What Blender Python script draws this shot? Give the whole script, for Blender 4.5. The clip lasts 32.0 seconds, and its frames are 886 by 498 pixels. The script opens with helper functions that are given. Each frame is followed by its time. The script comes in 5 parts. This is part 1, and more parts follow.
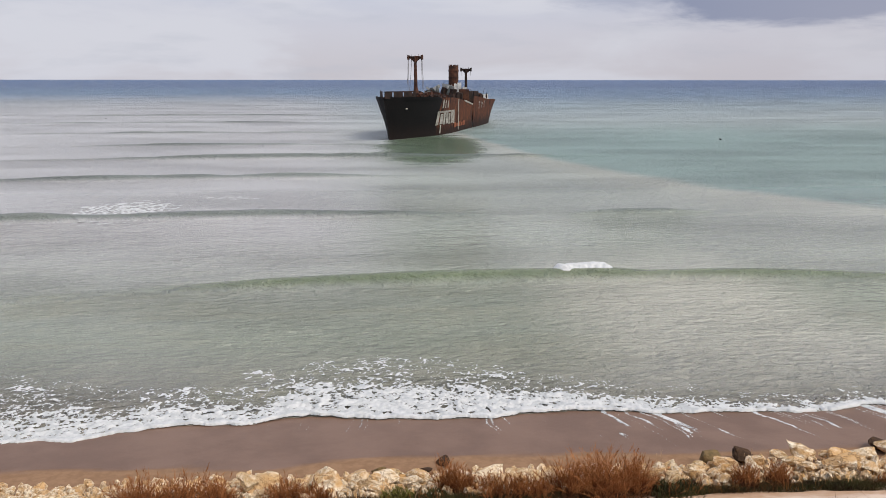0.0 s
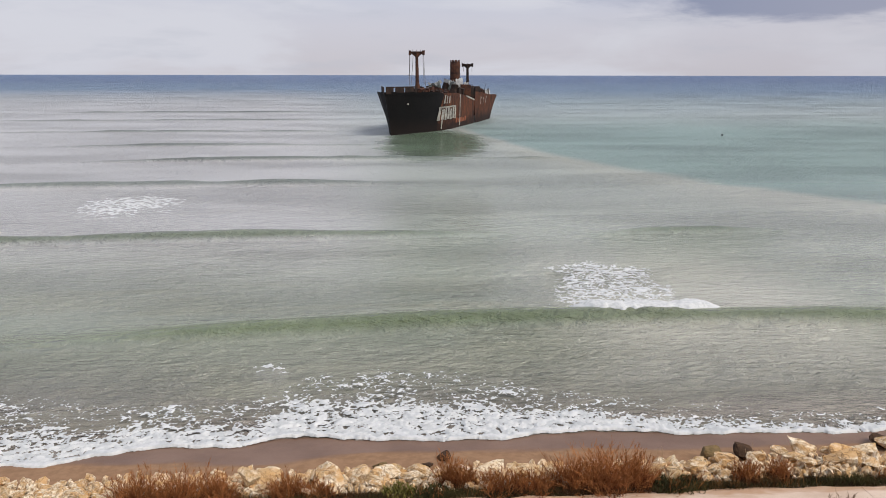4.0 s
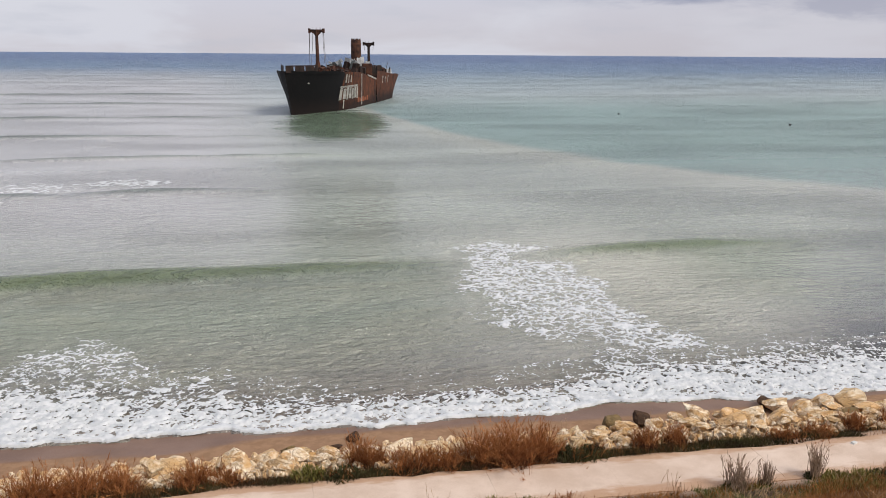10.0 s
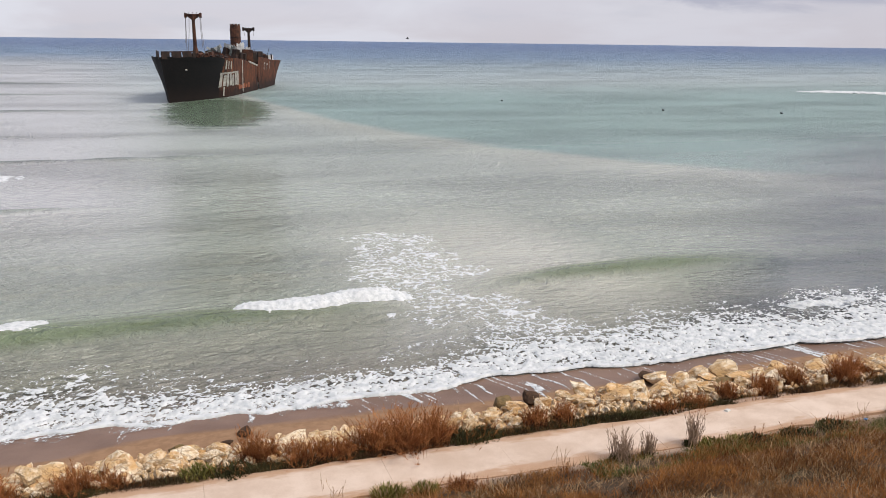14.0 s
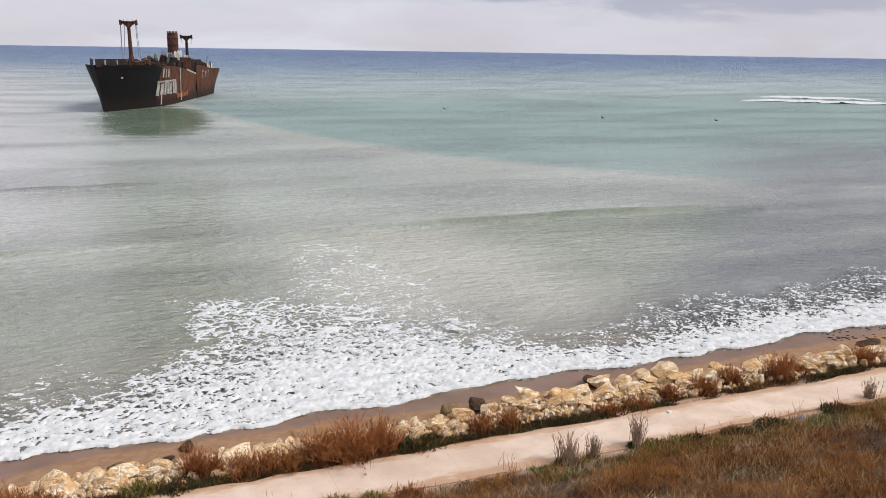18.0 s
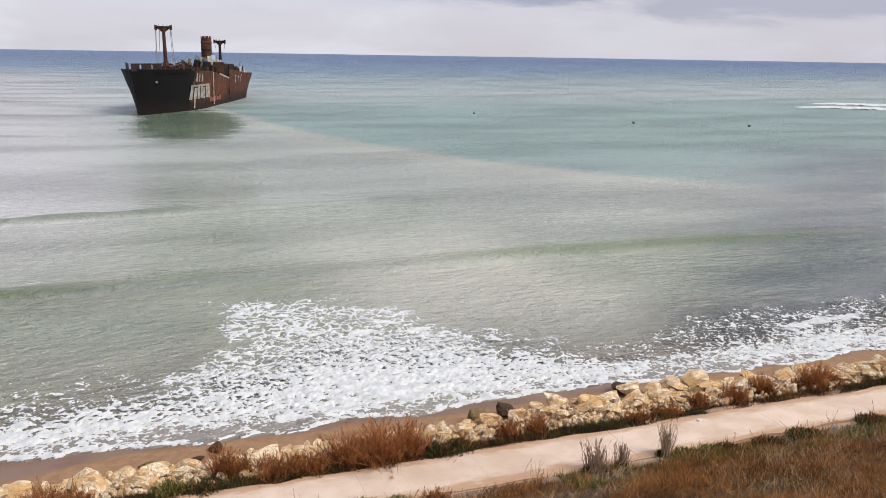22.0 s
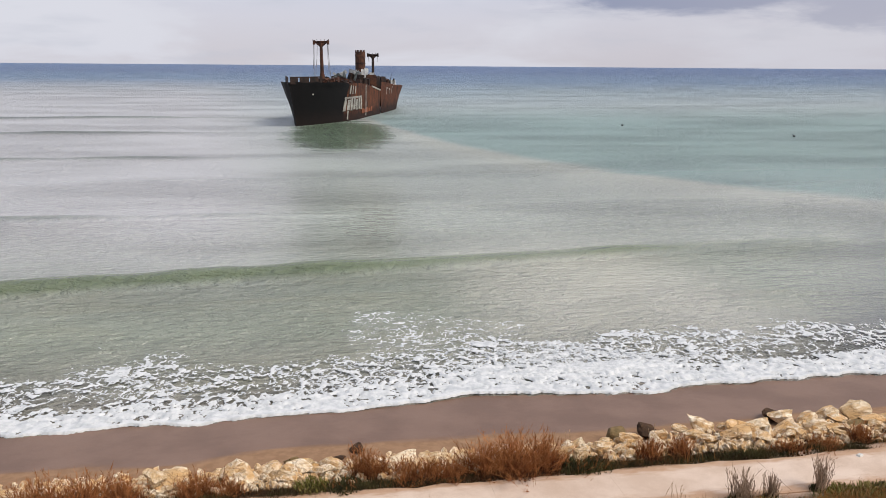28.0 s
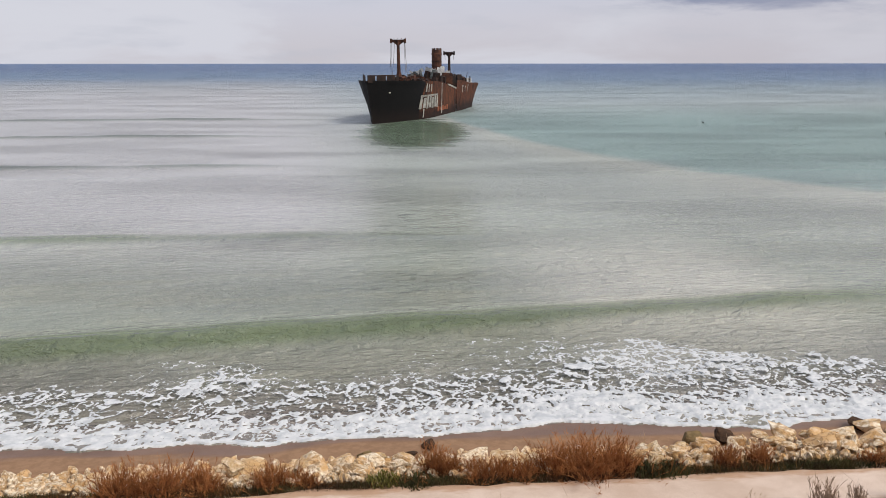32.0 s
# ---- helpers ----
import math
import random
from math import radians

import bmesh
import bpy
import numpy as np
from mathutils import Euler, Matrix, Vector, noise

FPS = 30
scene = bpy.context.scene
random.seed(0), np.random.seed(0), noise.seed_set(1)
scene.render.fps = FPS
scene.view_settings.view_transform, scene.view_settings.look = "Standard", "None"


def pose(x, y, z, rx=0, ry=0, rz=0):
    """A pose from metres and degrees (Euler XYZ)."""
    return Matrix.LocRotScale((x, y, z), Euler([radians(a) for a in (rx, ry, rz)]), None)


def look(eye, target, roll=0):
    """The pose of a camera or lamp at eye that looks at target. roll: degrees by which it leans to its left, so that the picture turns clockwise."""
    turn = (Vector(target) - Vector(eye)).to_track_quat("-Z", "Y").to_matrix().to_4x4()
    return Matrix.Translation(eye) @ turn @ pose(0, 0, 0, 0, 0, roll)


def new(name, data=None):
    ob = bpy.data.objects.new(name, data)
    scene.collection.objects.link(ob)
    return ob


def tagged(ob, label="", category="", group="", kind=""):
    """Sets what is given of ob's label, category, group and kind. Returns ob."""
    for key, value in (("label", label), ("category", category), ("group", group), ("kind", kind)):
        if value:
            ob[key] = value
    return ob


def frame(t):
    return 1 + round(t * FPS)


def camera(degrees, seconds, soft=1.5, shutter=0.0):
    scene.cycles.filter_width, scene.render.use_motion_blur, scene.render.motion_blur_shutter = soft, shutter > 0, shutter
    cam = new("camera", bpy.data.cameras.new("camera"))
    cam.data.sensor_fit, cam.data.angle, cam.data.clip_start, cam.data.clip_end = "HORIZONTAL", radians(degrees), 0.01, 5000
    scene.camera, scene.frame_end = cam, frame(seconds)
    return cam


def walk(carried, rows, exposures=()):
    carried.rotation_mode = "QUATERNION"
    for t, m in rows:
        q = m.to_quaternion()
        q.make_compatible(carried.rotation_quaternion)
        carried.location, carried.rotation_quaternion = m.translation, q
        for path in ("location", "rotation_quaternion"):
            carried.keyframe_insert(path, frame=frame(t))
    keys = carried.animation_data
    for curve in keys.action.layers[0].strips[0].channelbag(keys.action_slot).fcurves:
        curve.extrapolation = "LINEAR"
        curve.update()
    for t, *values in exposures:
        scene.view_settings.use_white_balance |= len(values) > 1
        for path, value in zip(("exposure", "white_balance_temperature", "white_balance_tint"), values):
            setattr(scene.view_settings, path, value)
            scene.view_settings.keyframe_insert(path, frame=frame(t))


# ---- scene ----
EYE = (0.0, 0.0, 17.0)
cam = camera(56.07, 32.0, 0.72)
# seconds, then the turn of the camera in degrees
PATH = [
    (0.0, 78.302, -0.056, 0.000),
    (0.5, 78.300, -0.133, 0.042),
    (1.0, 78.297, -0.080, 0.058),
    (1.5, 78.264, -0.041, 0.058),
    (2.0, 78.258, -0.039, 0.058),
    (2.5, 78.247, -0.133, 0.111),
    (3.0, 78.250, -0.079, 0.112),
    (3.5, 78.136, -0.100, 0.113),
    (5.5, 77.470, -0.126, -0.095),
    (6.0, 77.192, -0.215, -0.579),
    (6.5, 76.995, -0.270, -1.238),
    (7.0, 76.809, -0.334, -2.005),
    (7.5, 76.670, -0.451, -2.678),
    (8.0, 76.614, -0.532, -3.323),
    (8.5, 76.597, -0.586, -4.044),
    (9.0, 76.629, -0.589, -4.749),
    (9.5, 76.667, -0.602, -5.562),
    (10.0, 76.648, -0.439, -6.516),
    (10.5, 76.522, -0.394, -7.508),
    (11.0, 76.290, -0.408, -8.387),
    (11.5, 76.116, -0.466, -9.165),
    (12.0, 76.023, -0.485, -9.960),
    (12.5, 75.959, -0.519, -11.134),
    (13.0, 75.878, -0.613, -12.711),
    (13.5, 75.853, -0.734, -13.772),
    (14.0, 75.854, -0.771, -14.297),
    (14.5, 75.863, -0.822, -14.892),
    (16.5, 75.888, -0.906, -16.750),
    (17.0, 76.086, -0.943, -17.403),
    (17.5, 76.308, -0.904, -17.951),
    (18.0, 76.455, -0.918, -18.213),
    (18.5, 76.470, -0.881, -18.267),
    (19.0, 76.463, -0.897, -18.263),
    (19.5, 76.463, -0.936, -18.231),
    (20.0, 76.478, -0.959, -18.216),
    (20.5, 76.488, -0.973, -18.190),
    (21.0, 76.493, -1.058, -18.154),
    (21.5, 76.645, -0.949, -17.234),
    (22.0, 76.731, -0.942, -16.165),
    (22.5, 76.762, -0.932, -15.152),
    (23.0, 76.820, -0.964, -14.113),
    (23.5, 76.864, -0.934, -13.236),
    (24.0, 76.884, -0.935, -12.489),
    (24.5, 76.914, -0.866, -11.695),
    (25.0, 76.957, -0.756, -10.984),
    (25.5, 77.020, -0.662, -10.299),
    (27.5, 77.384, -0.490, -6.884),
    (28.0, 77.390, -0.456, -6.248),
    (28.5, 77.393, -0.429, -5.732),
    (29.0, 77.422, -0.453, -5.129),
    (29.5, 77.422, -0.465, -4.509),
    (30.0, 77.404, -0.505, -3.922),
    (30.5, 77.398, -0.391, -3.351),
    (31.0, 77.368, -0.138, -2.752),
    (31.5, 77.302, -0.069, -1.933),
    (32.0, 77.222, 0.009, -1.136),
]
walk(cam, [(t, pose(*EYE, rx, ry, rz)) for t, rx, ry, rz in PATH],
     [(0, -0.06), (8, -0.06), (13, 0.09), (25, 0.14), (29, 0.0), (32, -0.05)])

# ---- light ----
SUN_ELEV, SUN_AZ = 50.0, 125.0      # degrees; azimuth from straight ahead, to the right
world = bpy.data.worlds.new("overcast_sky")
scene.world = world
world.use_nodes = True


class Nodes:
    """Short hand for building a node tree."""

    def __init__(self, tree):
        self.tree = tree

    def add(self, kind, **given):
        n = self.tree.nodes.new(kind)
        for key, value in given.items():
            if key == "operation":
                n.operation = value
            elif key == "use_clamp":
                n.use_clamp = value
            elif key == "interpolation_type":
                n.interpolation_type = value
            elif key == "data_type":
                n.data_type = value
            elif key == "blend_type":
                n.blend_type = value
            elif key == "sky_type":
                n.sky_type = value
            elif key == "sun_disc":
                n.sun_disc = value
            else:
                n.inputs[key].default_value = value
        return n

    def link(self, a, b):
        self.tree.links.new(a, b)

    def put(self, value, socket):
        if isinstance(value, bpy.types.NodeSocket):
            self.link(value, socket)
        elif isinstance(value, tuple) and len(value) == 3 and socket.type == "RGBA":
            socket.default_value = (*value, 1)
        else:
            socket.default_value = value

    def math(self, op, a, b=0.0, c=None, clamp=False):
        n = self.add("ShaderNodeMath", operation=op, use_clamp=clamp)
        self.put(a, n.inputs[0]), self.put(b, n.inputs[1])
        if c is not None:
            self.put(c, n.inputs[2])
        return n.outputs[0]

    def step(self, x, lo, hi, out0=0.0, out1=1.0):
        n = self.add("ShaderNodeMapRange", interpolation_type="SMOOTHSTEP")
        self.put(x, n.inputs[0])
        for i, v in enumerate((lo, hi, out0, out1)):
            self.put(v, n.inputs[i + 1])
        return n.outputs[0]

    def mix(self, f, a, b, mode="MIX"):
        n = self.add("ShaderNodeMix", data_type="RGBA", blend_type=mode)
        self.put(f, n.inputs[0]), self.put(a, n.inputs[6]), self.put(b, n.inputs[7])
        return n.outputs[2]

    def noise(self, vec, scale, detail=4.0, rough=0.55, distort=0.0):
        n = self.add("ShaderNodeTexNoise")
        self.link(vec, n.inputs["Vector"])
        for key, v in (("Scale", scale), ("Detail", detail), ("Roughness", rough), ("Distortion", distort)):
            n.inputs[key].default_value = v
        return n.outputs[0]

    def scaled(self, vec, s, rot=0.0):
        n = self.add("ShaderNodeMapping")
        self.link(vec, n.inputs[0])
        n.inputs["Scale"].default_value = s
        n.inputs["Rotation"].default_value = (0, 0, rot)
        return n.outputs[0]

    def ramp(self, x, stops, ease="LINEAR"):
        n = self.add("ShaderNodeValToRGB")
        n.color_ramp.interpolation = ease
        while len(n.color_ramp.elements) < len(stops):
            n.color_ramp.elements.new(0.5)
        for e, (at, col) in zip(n.color_ramp.elements, stops):
            e.position, e.color = at, (*col, 1)
        self.put(x, n.inputs[0])
        return n.outputs[0]


w = Nodes(world.node_tree)
world.node_tree.nodes.clear()
sky = w.add("ShaderNodeTexSky", sky_type="NISHITA", sun_disc=False)
sky.sun_elevation, sky.sun_rotation = radians(SUN_ELEV), radians(SUN_AZ)
tc = w.add("ShaderNodeTexCoord").outputs["Generated"]
sep = w.add("ShaderNodeSeparateXYZ")
w.link(tc, sep.inputs[0])
# cloud deck: flat layer seen in perspective, darker undersides in streaks
up = w.math("MAXIMUM", sep.outputs[2], 0.0)
low = w.scaled(tc, (2.2, 2.2, 10.0))
n1 = w.noise(low, 1.3, 5.0, 0.55, 0.4)
n2 = w.noise(low, 4.5, 4.0, 0.5)
cover = w.ramp(up, [(0.0, (0.575, 0.552, 0.60)), (0.05, (0.60, 0.595, 0.67)), (0.10, (0.56, 0.59, 0.70)),
                    (0.25, (0.44, 0.48, 0.60)), (0.6, (0.40, 0.44, 0.55)), (1.0, (0.42, 0.46, 0.56))])
thin = w.mix(w.step(n1, 0.42, 0.62), cover, (0.655, 0.66, 0.73))
thin = w.mix(w.math("MULTIPLY", w.step(n2, 0.5, 0.72), 0.35), thin, (0.50, 0.52, 0.60))
# the dark cloud banks over the sea to the south
warp = w.math("SUBTRACT", w.noise(low, 3.6, 6.0, 0.62, 0.3), 0.5)


def cloud_bank(x, z, rx, rz, wobble):
    dx = w.math("DIVIDE", w.math("SUBTRACT", sep.outputs[0], x), rx)
    dz = w.math("DIVIDE", w.math("SUBTRACT", up, z), rz)
    r = w.math("ADD", w.math("MULTIPLY", dx, dx), w.math("MULTIPLY", dz, dz))
    return w.step(w.math("ADD", r, w.math("MULTIPLY", warp, wobble)), 0.55, 1.35, 1.0, 0.0)


bank = w.math("MAXIMUM", w.math("MAXIMUM", cloud_bank(0.375, 0.087, 0.14, 0.034, 2.2), w.math("MULTIPLY", cloud_bank(0.60, 0.079, 0.17, 0.038, 2.4), 0.7)), w.math("MULTIPLY", cloud_bank(0.44, 0.112, 0.34, 0.060, 2.6), 0.5))
front = w.math("GREATER_THAN", sep.outputs[1], 0.0)
thin = w.mix(w.math("MULTIPLY", w.math("MULTIPLY", bank, 0.9), front), thin, (0.19, 0.23, 0.37))
# thicker haze down the coast to the south
thin = w.mix(w.math("MULTIPLY", w.math("MULTIPLY", w.step(sep.outputs[0], 0.05, 0.6), front), 0.45), thin, (0.50, 0.48, 0.535))
bg1 = w.add("ShaderNodeBackground", Strength=0.06)
w.link(sky.outputs[0], bg1.inputs[0])
bg2 = w.add("ShaderNodeBackground", Strength=1.08)
w.link(thin, bg2.inputs[0])
both = w.add("ShaderNodeMixShader", Fac=0.93)
w.link(bg1.outputs[0], both.inputs[1]), w.link(bg2.outputs[0], both.inputs[2])
w.link(both.outputs[0], w.add("ShaderNodeOutputWorld").inputs[0])

sun = bpy.data.lights.new("sun", "SUN")
sun.energy, sun.angle, sun.color = 2.75, radians(30), (1.0, 0.90, 0.78)
sun_at = Vector((math.sin(radians(SUN_AZ)) * math.cos(radians(SUN_ELEV)), math.cos(radians(SUN_AZ)) * math.cos(radians(SUN_ELEV)), math.sin(radians(SUN_ELEV))))
new("sun", sun).matrix_world = look(sun_at * 50, (0, 0, 0))
# ---- shore frame: a along the shore, b out to sea, from the seaward edge of the path ----
TURN = 4.12
SHORE = pose(0, 28.15, 0, 0, 0, TURN)
CT, ST = math.cos(radians(TURN)), math.sin(radians(TURN))


def shore(a, b, z=0.0):
    return SHORE @ Vector((a, b, z))


# ---- materials ----
def material(name, rough=0.8, metal=0.0, spec=0.5):
    m = bpy.data.materials.new(name)
    m.use_nodes = True
    n = Nodes(m.node_tree)
    s = m.node_tree.nodes["Principled BSDF"]
    s.inputs["Roughness"].default_value, s.inputs["Metallic"].default_value = rough, metal
    s.inputs["Specular IOR Level"].default_value = spec
    n.shader = s
    n.obj = n.add("ShaderNodeTexCoord").outputs["Object"]
    n.pos = n.add("ShaderNodeNewGeometry").outputs["Position"]
    return m, n


def colour(n, value):
    n.put(value, n.shader.inputs["Base Color"])


def bump(n, height, strength=0.5, dist=0.02, below=None):
    b = n.add("ShaderNodeBump")
    b.inputs["Strength"].default_value, b.inputs["Distance"].default_value = strength, dist
    n.link(height, b.inputs["Height"])
    if below is not None:
        n.link(below, b.inputs["Normal"])
    n.link(b.outputs[0], n.shader.inputs["Normal"])
    return b.outputs[0]


def grained(name, dark, light, scale=3.0, rough=0.85, fine=30.0, bumps=0.4, dist=0.02, spec=0.4, metal=0.0, vary=0.0):
    """A surface that wanders between two colours at two scales, with relief."""
    m, n = material(name, rough, metal, spec)
    big, small = n.noise(n.obj, scale, 5.0, 0.6), n.noise(n.obj, fine, 4.0, 0.65)
    f = n.step(n.math("ADD", n.math("MULTIPLY", big, 0.65), n.math("MULTIPLY", small, 0.35)), 0.34, 0.66)
    c = n.mix(f, dark, light)
    if vary:
        rnd = n.add("ShaderNodeObjectInfo").outputs["Random"]
        c = n.mix(n.math("MULTIPLY", rnd, vary), c, tuple(v * 0.55 for v in dark))
    colour(n, c)
    bump(n, small, bumps, dist)
    return m


def along_out(n):
    """Along-shore and seaward metres from the world position."""
    d1 = n.add("ShaderNodeVectorMath", operation="DOT_PRODUCT")
    d2 = n.add("ShaderNodeVectorMath", operation="DOT_PRODUCT")
    n.link(n.pos, d1.inputs[0]), n.link(n.pos, d2.inputs[0])
    d1.inputs[1].default_value, d2.inputs[1].default_value = (CT, ST, 0), (-ST, CT, 0)
    return n.math("SUBTRACT", d1.outputs["Value"], 28.15 * ST), n.math("SUBTRACT", d2.outputs["Value"], 28.15 * CT)


def make_water():
    m, n = material("sea_water", 0.14, 0.0, 0.60)
    n.shader.inputs["IOR"].default_value = 1.55
    a, b = along_out(n)
    wob = n.noise(n.scaled(n.pos, (0.012, 0.03, 0.03)), 1.0, 4.0, 0.6)
    bw = n.math("MULTIPLY", n.math("MAXIMUM", b, 0.0), n.math("ADD", 0.75, n.math("MULTIPLY", wob, 0.5)))
    x = n.math("SQRT", n.math("DIVIDE", bw, 1600.0), clamp=True)
    # turbid sandy water at the beach, green over the shallows, blue in the deep
    body = n.ramp(x, [(0.078, (0.25, 0.22, 0.19)), (0.095, (0.27, 0.265, 0.23)), (0.125, (0.315, 0.355, 0.29)), (0.19, (0.395, 0.445, 0.385)),
                      (0.30, (0.455, 0.50, 0.475)), (0.42, (0.43, 0.505, 0.505)), (0.54, (0.35, 0.45, 0.495)),
                      (0.68, (0.21, 0.315, 0.46)), (1.0, (0.125, 0.20, 0.365))])
    # pale water up the coast, beside the wreck, with the sky's sheen painted in
    sky_sheen = n.math("MULTIPLY", n.step(n.math("DIVIDE", a, n.math("ADD", b, 30.0)), 0.06, -0.14), n.math("MULTIPLY", n.step(b, 22.0, 70.0), n.step(b, 330.0, 900.0, 1.0, 0.0)))
    body = n.mix(n.math("MULTIPLY", sky_sheen, 0.85), body, (0.60, 0.60, 0.625))
    # plume of stirred sediment with a sharp outer front
    p = n.math("DIVIDE", n.math("MULTIPLY", n.math("MAXIMUM", a, 1.0), b), n.math("ADD", 4000.0, n.math("ADD", n.math("MULTIPLY", wob, 900.0), n.math("MULTIPLY", n.noise(n.scaled(n.pos, (0.06, 0.10, 0.1)), 1.0, 5.0, 0.6), 650.0))))
    near = n.math("MULTIPLY", n.step(p, 0.55, 1.0), n.step(p, 0.97, 1.15, 1.0, 0.0))
    side = n.math("MULTIPLY", n.step(a, 8.0, 30.0), n.math("MULTIPLY", n.step(b, 30.0, 75.0), n.step(b, 190.0, 330.0, 1.0, 0.0)))
    body = n.mix(n.math("MULTIPLY", n.math("MULTIPLY", near, side), 0.8), body, (0.475, 0.50, 0.44))
    body = n.mix(n.math("MULTIPLY", n.math("MULTIPLY", n.step(p, 0.97, 1.15), side), 0.75), body, (0.20, 0.335, 0.315))
    blot = n.noise(n.scaled(n.pos, (0.05, 0.16, 0.1)), 1.0, 5.0, 0.6, 0.6)
    shallow = n.step(b, 60.0, 25.0)
    body = n.mix(n.math("MULTIPLY", n.math("MULTIPLY", n.step(blot, 0.45, 0.68), shallow), 0.5), body, (0.37, 0.38, 0.29))
    streaky = n.noise(n.scaled(n.pos, (0.16, 0.55, 0.3), 0.25), 1.0, 6.0, 0.68, 0.8)
    weedy = n.math("MULTIPLY", n.step(a, 24.0, 35.0), n.math("MULTIPLY", n.step(b, 9.5, 11.5), n.step(b, 15.5, 22.0, 1.0, 0.0)))
    body = n.mix(n.math("MULTIPLY", n.math("MULTIPLY", weedy, n.step(streaky, 0.30, 0.50)), 0.95), body, (0.028, 0.032, 0.036))
    reef = n.math("MULTIPLY", n.step(n.math("DIVIDE", a, n.math("ADD", b, 14.0)), 0.78, 1.25), n.math("MULTIPLY", n.step(b, 11.0, 18.0), n.step(b, 60.0, 130.0, 1.0, 0.0)))
    body = n.mix(n.math("MULTIPLY", n.math("MULTIPLY", reef, n.step(blot, 0.25, 0.6, 0.45, 1.0)), 0.9), body, (0.12, 0.15, 0.16))
    sandy = n.math("MULTIPLY", n.math("MULTIPLY", n.step(a, 6.0, 16.0), n.step(a, 25.0, 36.0, 1.0, 0.0)), n.math("MULTIPLY", n.step(b, 12.0, 18.0), n.step(b, 30.0, 60.0, 1.0, 0.0)))
    body = n.mix(n.math("MULTIPLY", sandy, 0.75), body, (0.62, 0.62, 0.55))
    # the wreck's dark green reflection on the water, painted into the colour
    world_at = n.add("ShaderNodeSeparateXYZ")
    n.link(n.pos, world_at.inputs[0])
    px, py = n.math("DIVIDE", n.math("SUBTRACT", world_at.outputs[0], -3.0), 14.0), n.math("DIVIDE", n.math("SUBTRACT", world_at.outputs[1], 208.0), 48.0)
    reflection_patch = n.step(n.math("ADD", n.math("ADD", n.math("MULTIPLY", px, px), n.math("MULTIPLY", py, py)), n.math("MULTIPLY", n.math("SUBTRACT", blot, 0.5), 1.2)), 0.35, 1.3, 1.0, 0.0)
    body = n.mix(n.math("MULTIPLY", reflection_patch, 0.85), body, (0.06, 0.12, 0.045))
    # raised crests: green light coming through and darker faces, painted in by height
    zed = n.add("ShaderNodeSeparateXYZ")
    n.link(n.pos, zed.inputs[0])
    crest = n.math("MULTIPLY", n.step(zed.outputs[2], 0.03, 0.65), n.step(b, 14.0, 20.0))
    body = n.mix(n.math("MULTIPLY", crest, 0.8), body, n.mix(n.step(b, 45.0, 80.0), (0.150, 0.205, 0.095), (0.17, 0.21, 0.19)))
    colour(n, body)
    r0 = n.noise(n.scaled(n.obj, (2.6, 5.5, 1.0)), 1.3, 3.0, 0.6, 0.2)
    r3 = n.noise(n.scaled(n.obj, (0.022, 0.085, 0.1), 0.05), 1.0, 4.0, 0.6, 0.2)
    r1 = n.noise(n.scaled(n.obj, (0.8, 1.7, 1.0), 0.22), 1.0, 4.0, 0.6, 0.4)
    r2 = n.noise(n.scaled(n.obj, (0.20, 0.40, 0.3), 0.10), 1.0, 3.0, 0.5, 0.2)
    h = n.math("ADD", n.math("ADD", n.math("MULTIPLY", r1, n.step(b, 45.0, 100.0, 2.0, 2.2)), n.math("MULTIPLY", r0, 0.42)), n.math("ADD", n.math("MULTIPLY", r2, n.step(b, 50.0, 120.0, 2.3, 1.9)), n.math("MULTIPLY", r3, n.step(b, 30.0, 250.0, 0.5, 3.4))))
    n.put(n.math("MULTIPLY", n.step(b, 250.0, 700.0, 1.0, 0.5), n.step(b, 50.0, 110.0, 0.70, 0.30)), n.shader.inputs["Specular IOR Level"])
    patches = n.noise(n.scaled(n.pos, (0.02, 0.06, 0.05)), 1.0, 3.0, 0.5)
    offshore = n.step(b, 220.0, 600.0, 1.0, 2.2)
    n.put(n.math("SUBTRACT", n.step(b, 55.0, 130.0, 0.12, 0.37), n.math("MULTIPLY", reflection_patch, 0.27)), n.shader.inputs["Roughness"])
    bu = n.add("ShaderNodeBump")
    n.link(n.step(patches, 0.3, 0.7, 0.6, 1.0), bu.inputs["Strength"])
    n.link(offshore, bu.inputs["Distance"])
    n.link(h, bu.inputs["Height"]), n.link(bu.outputs[0], n.shader.inputs["Normal"])
    return m


def make_foam():
    m, n = material("foam", 0.75, 0.0, 0.3)
    f = n.noise(n.obj, 3.0, 6.0, 0.7)
    colour(n, n.mix(n.step(f, 0.35, 0.6), (0.51, 0.54, 0.56), (0.72, 0.74, 0.755)))
    bump(n, n.noise(n.obj, 7.0, 5.0, 0.7), 0.7, 0.05)
    return m


def make_foam_web():
    """Foam that thins out into specks: the fewer bubbles, the more holes between them."""
    m, n = material("foam_web", 0.75, 0.0, 0.3)
    s = n.add("ShaderNodeSeparateXYZ")
    n.link(n.obj, s.inputs[0])
    speck = n.noise(n.scaled(n.obj, (1.0, 1.0, 0.0)), 6.5, 5.0, 0.72, 0.3)
    clot = n.noise(n.scaled(n.obj, (1.0, 1.0, 0.0)), 1.6, 4.0, 0.6)
    colour(n, n.mix(n.step(clot, 0.35, 0.62), (0.52, 0.55, 0.575), (0.70, 0.72, 0.735)))
    holes = n.math("ADD", n.math("MULTIPLY", n.step(speck, 0.36, 0.70), 0.034), n.math("MULTIPLY", n.step(clot, 0.62, 0.38), 0.008))
    n.put(n.step(n.math("SUBTRACT", s.outputs[2], holes), -0.010, 0.006), n.shader.inputs["Alpha"])
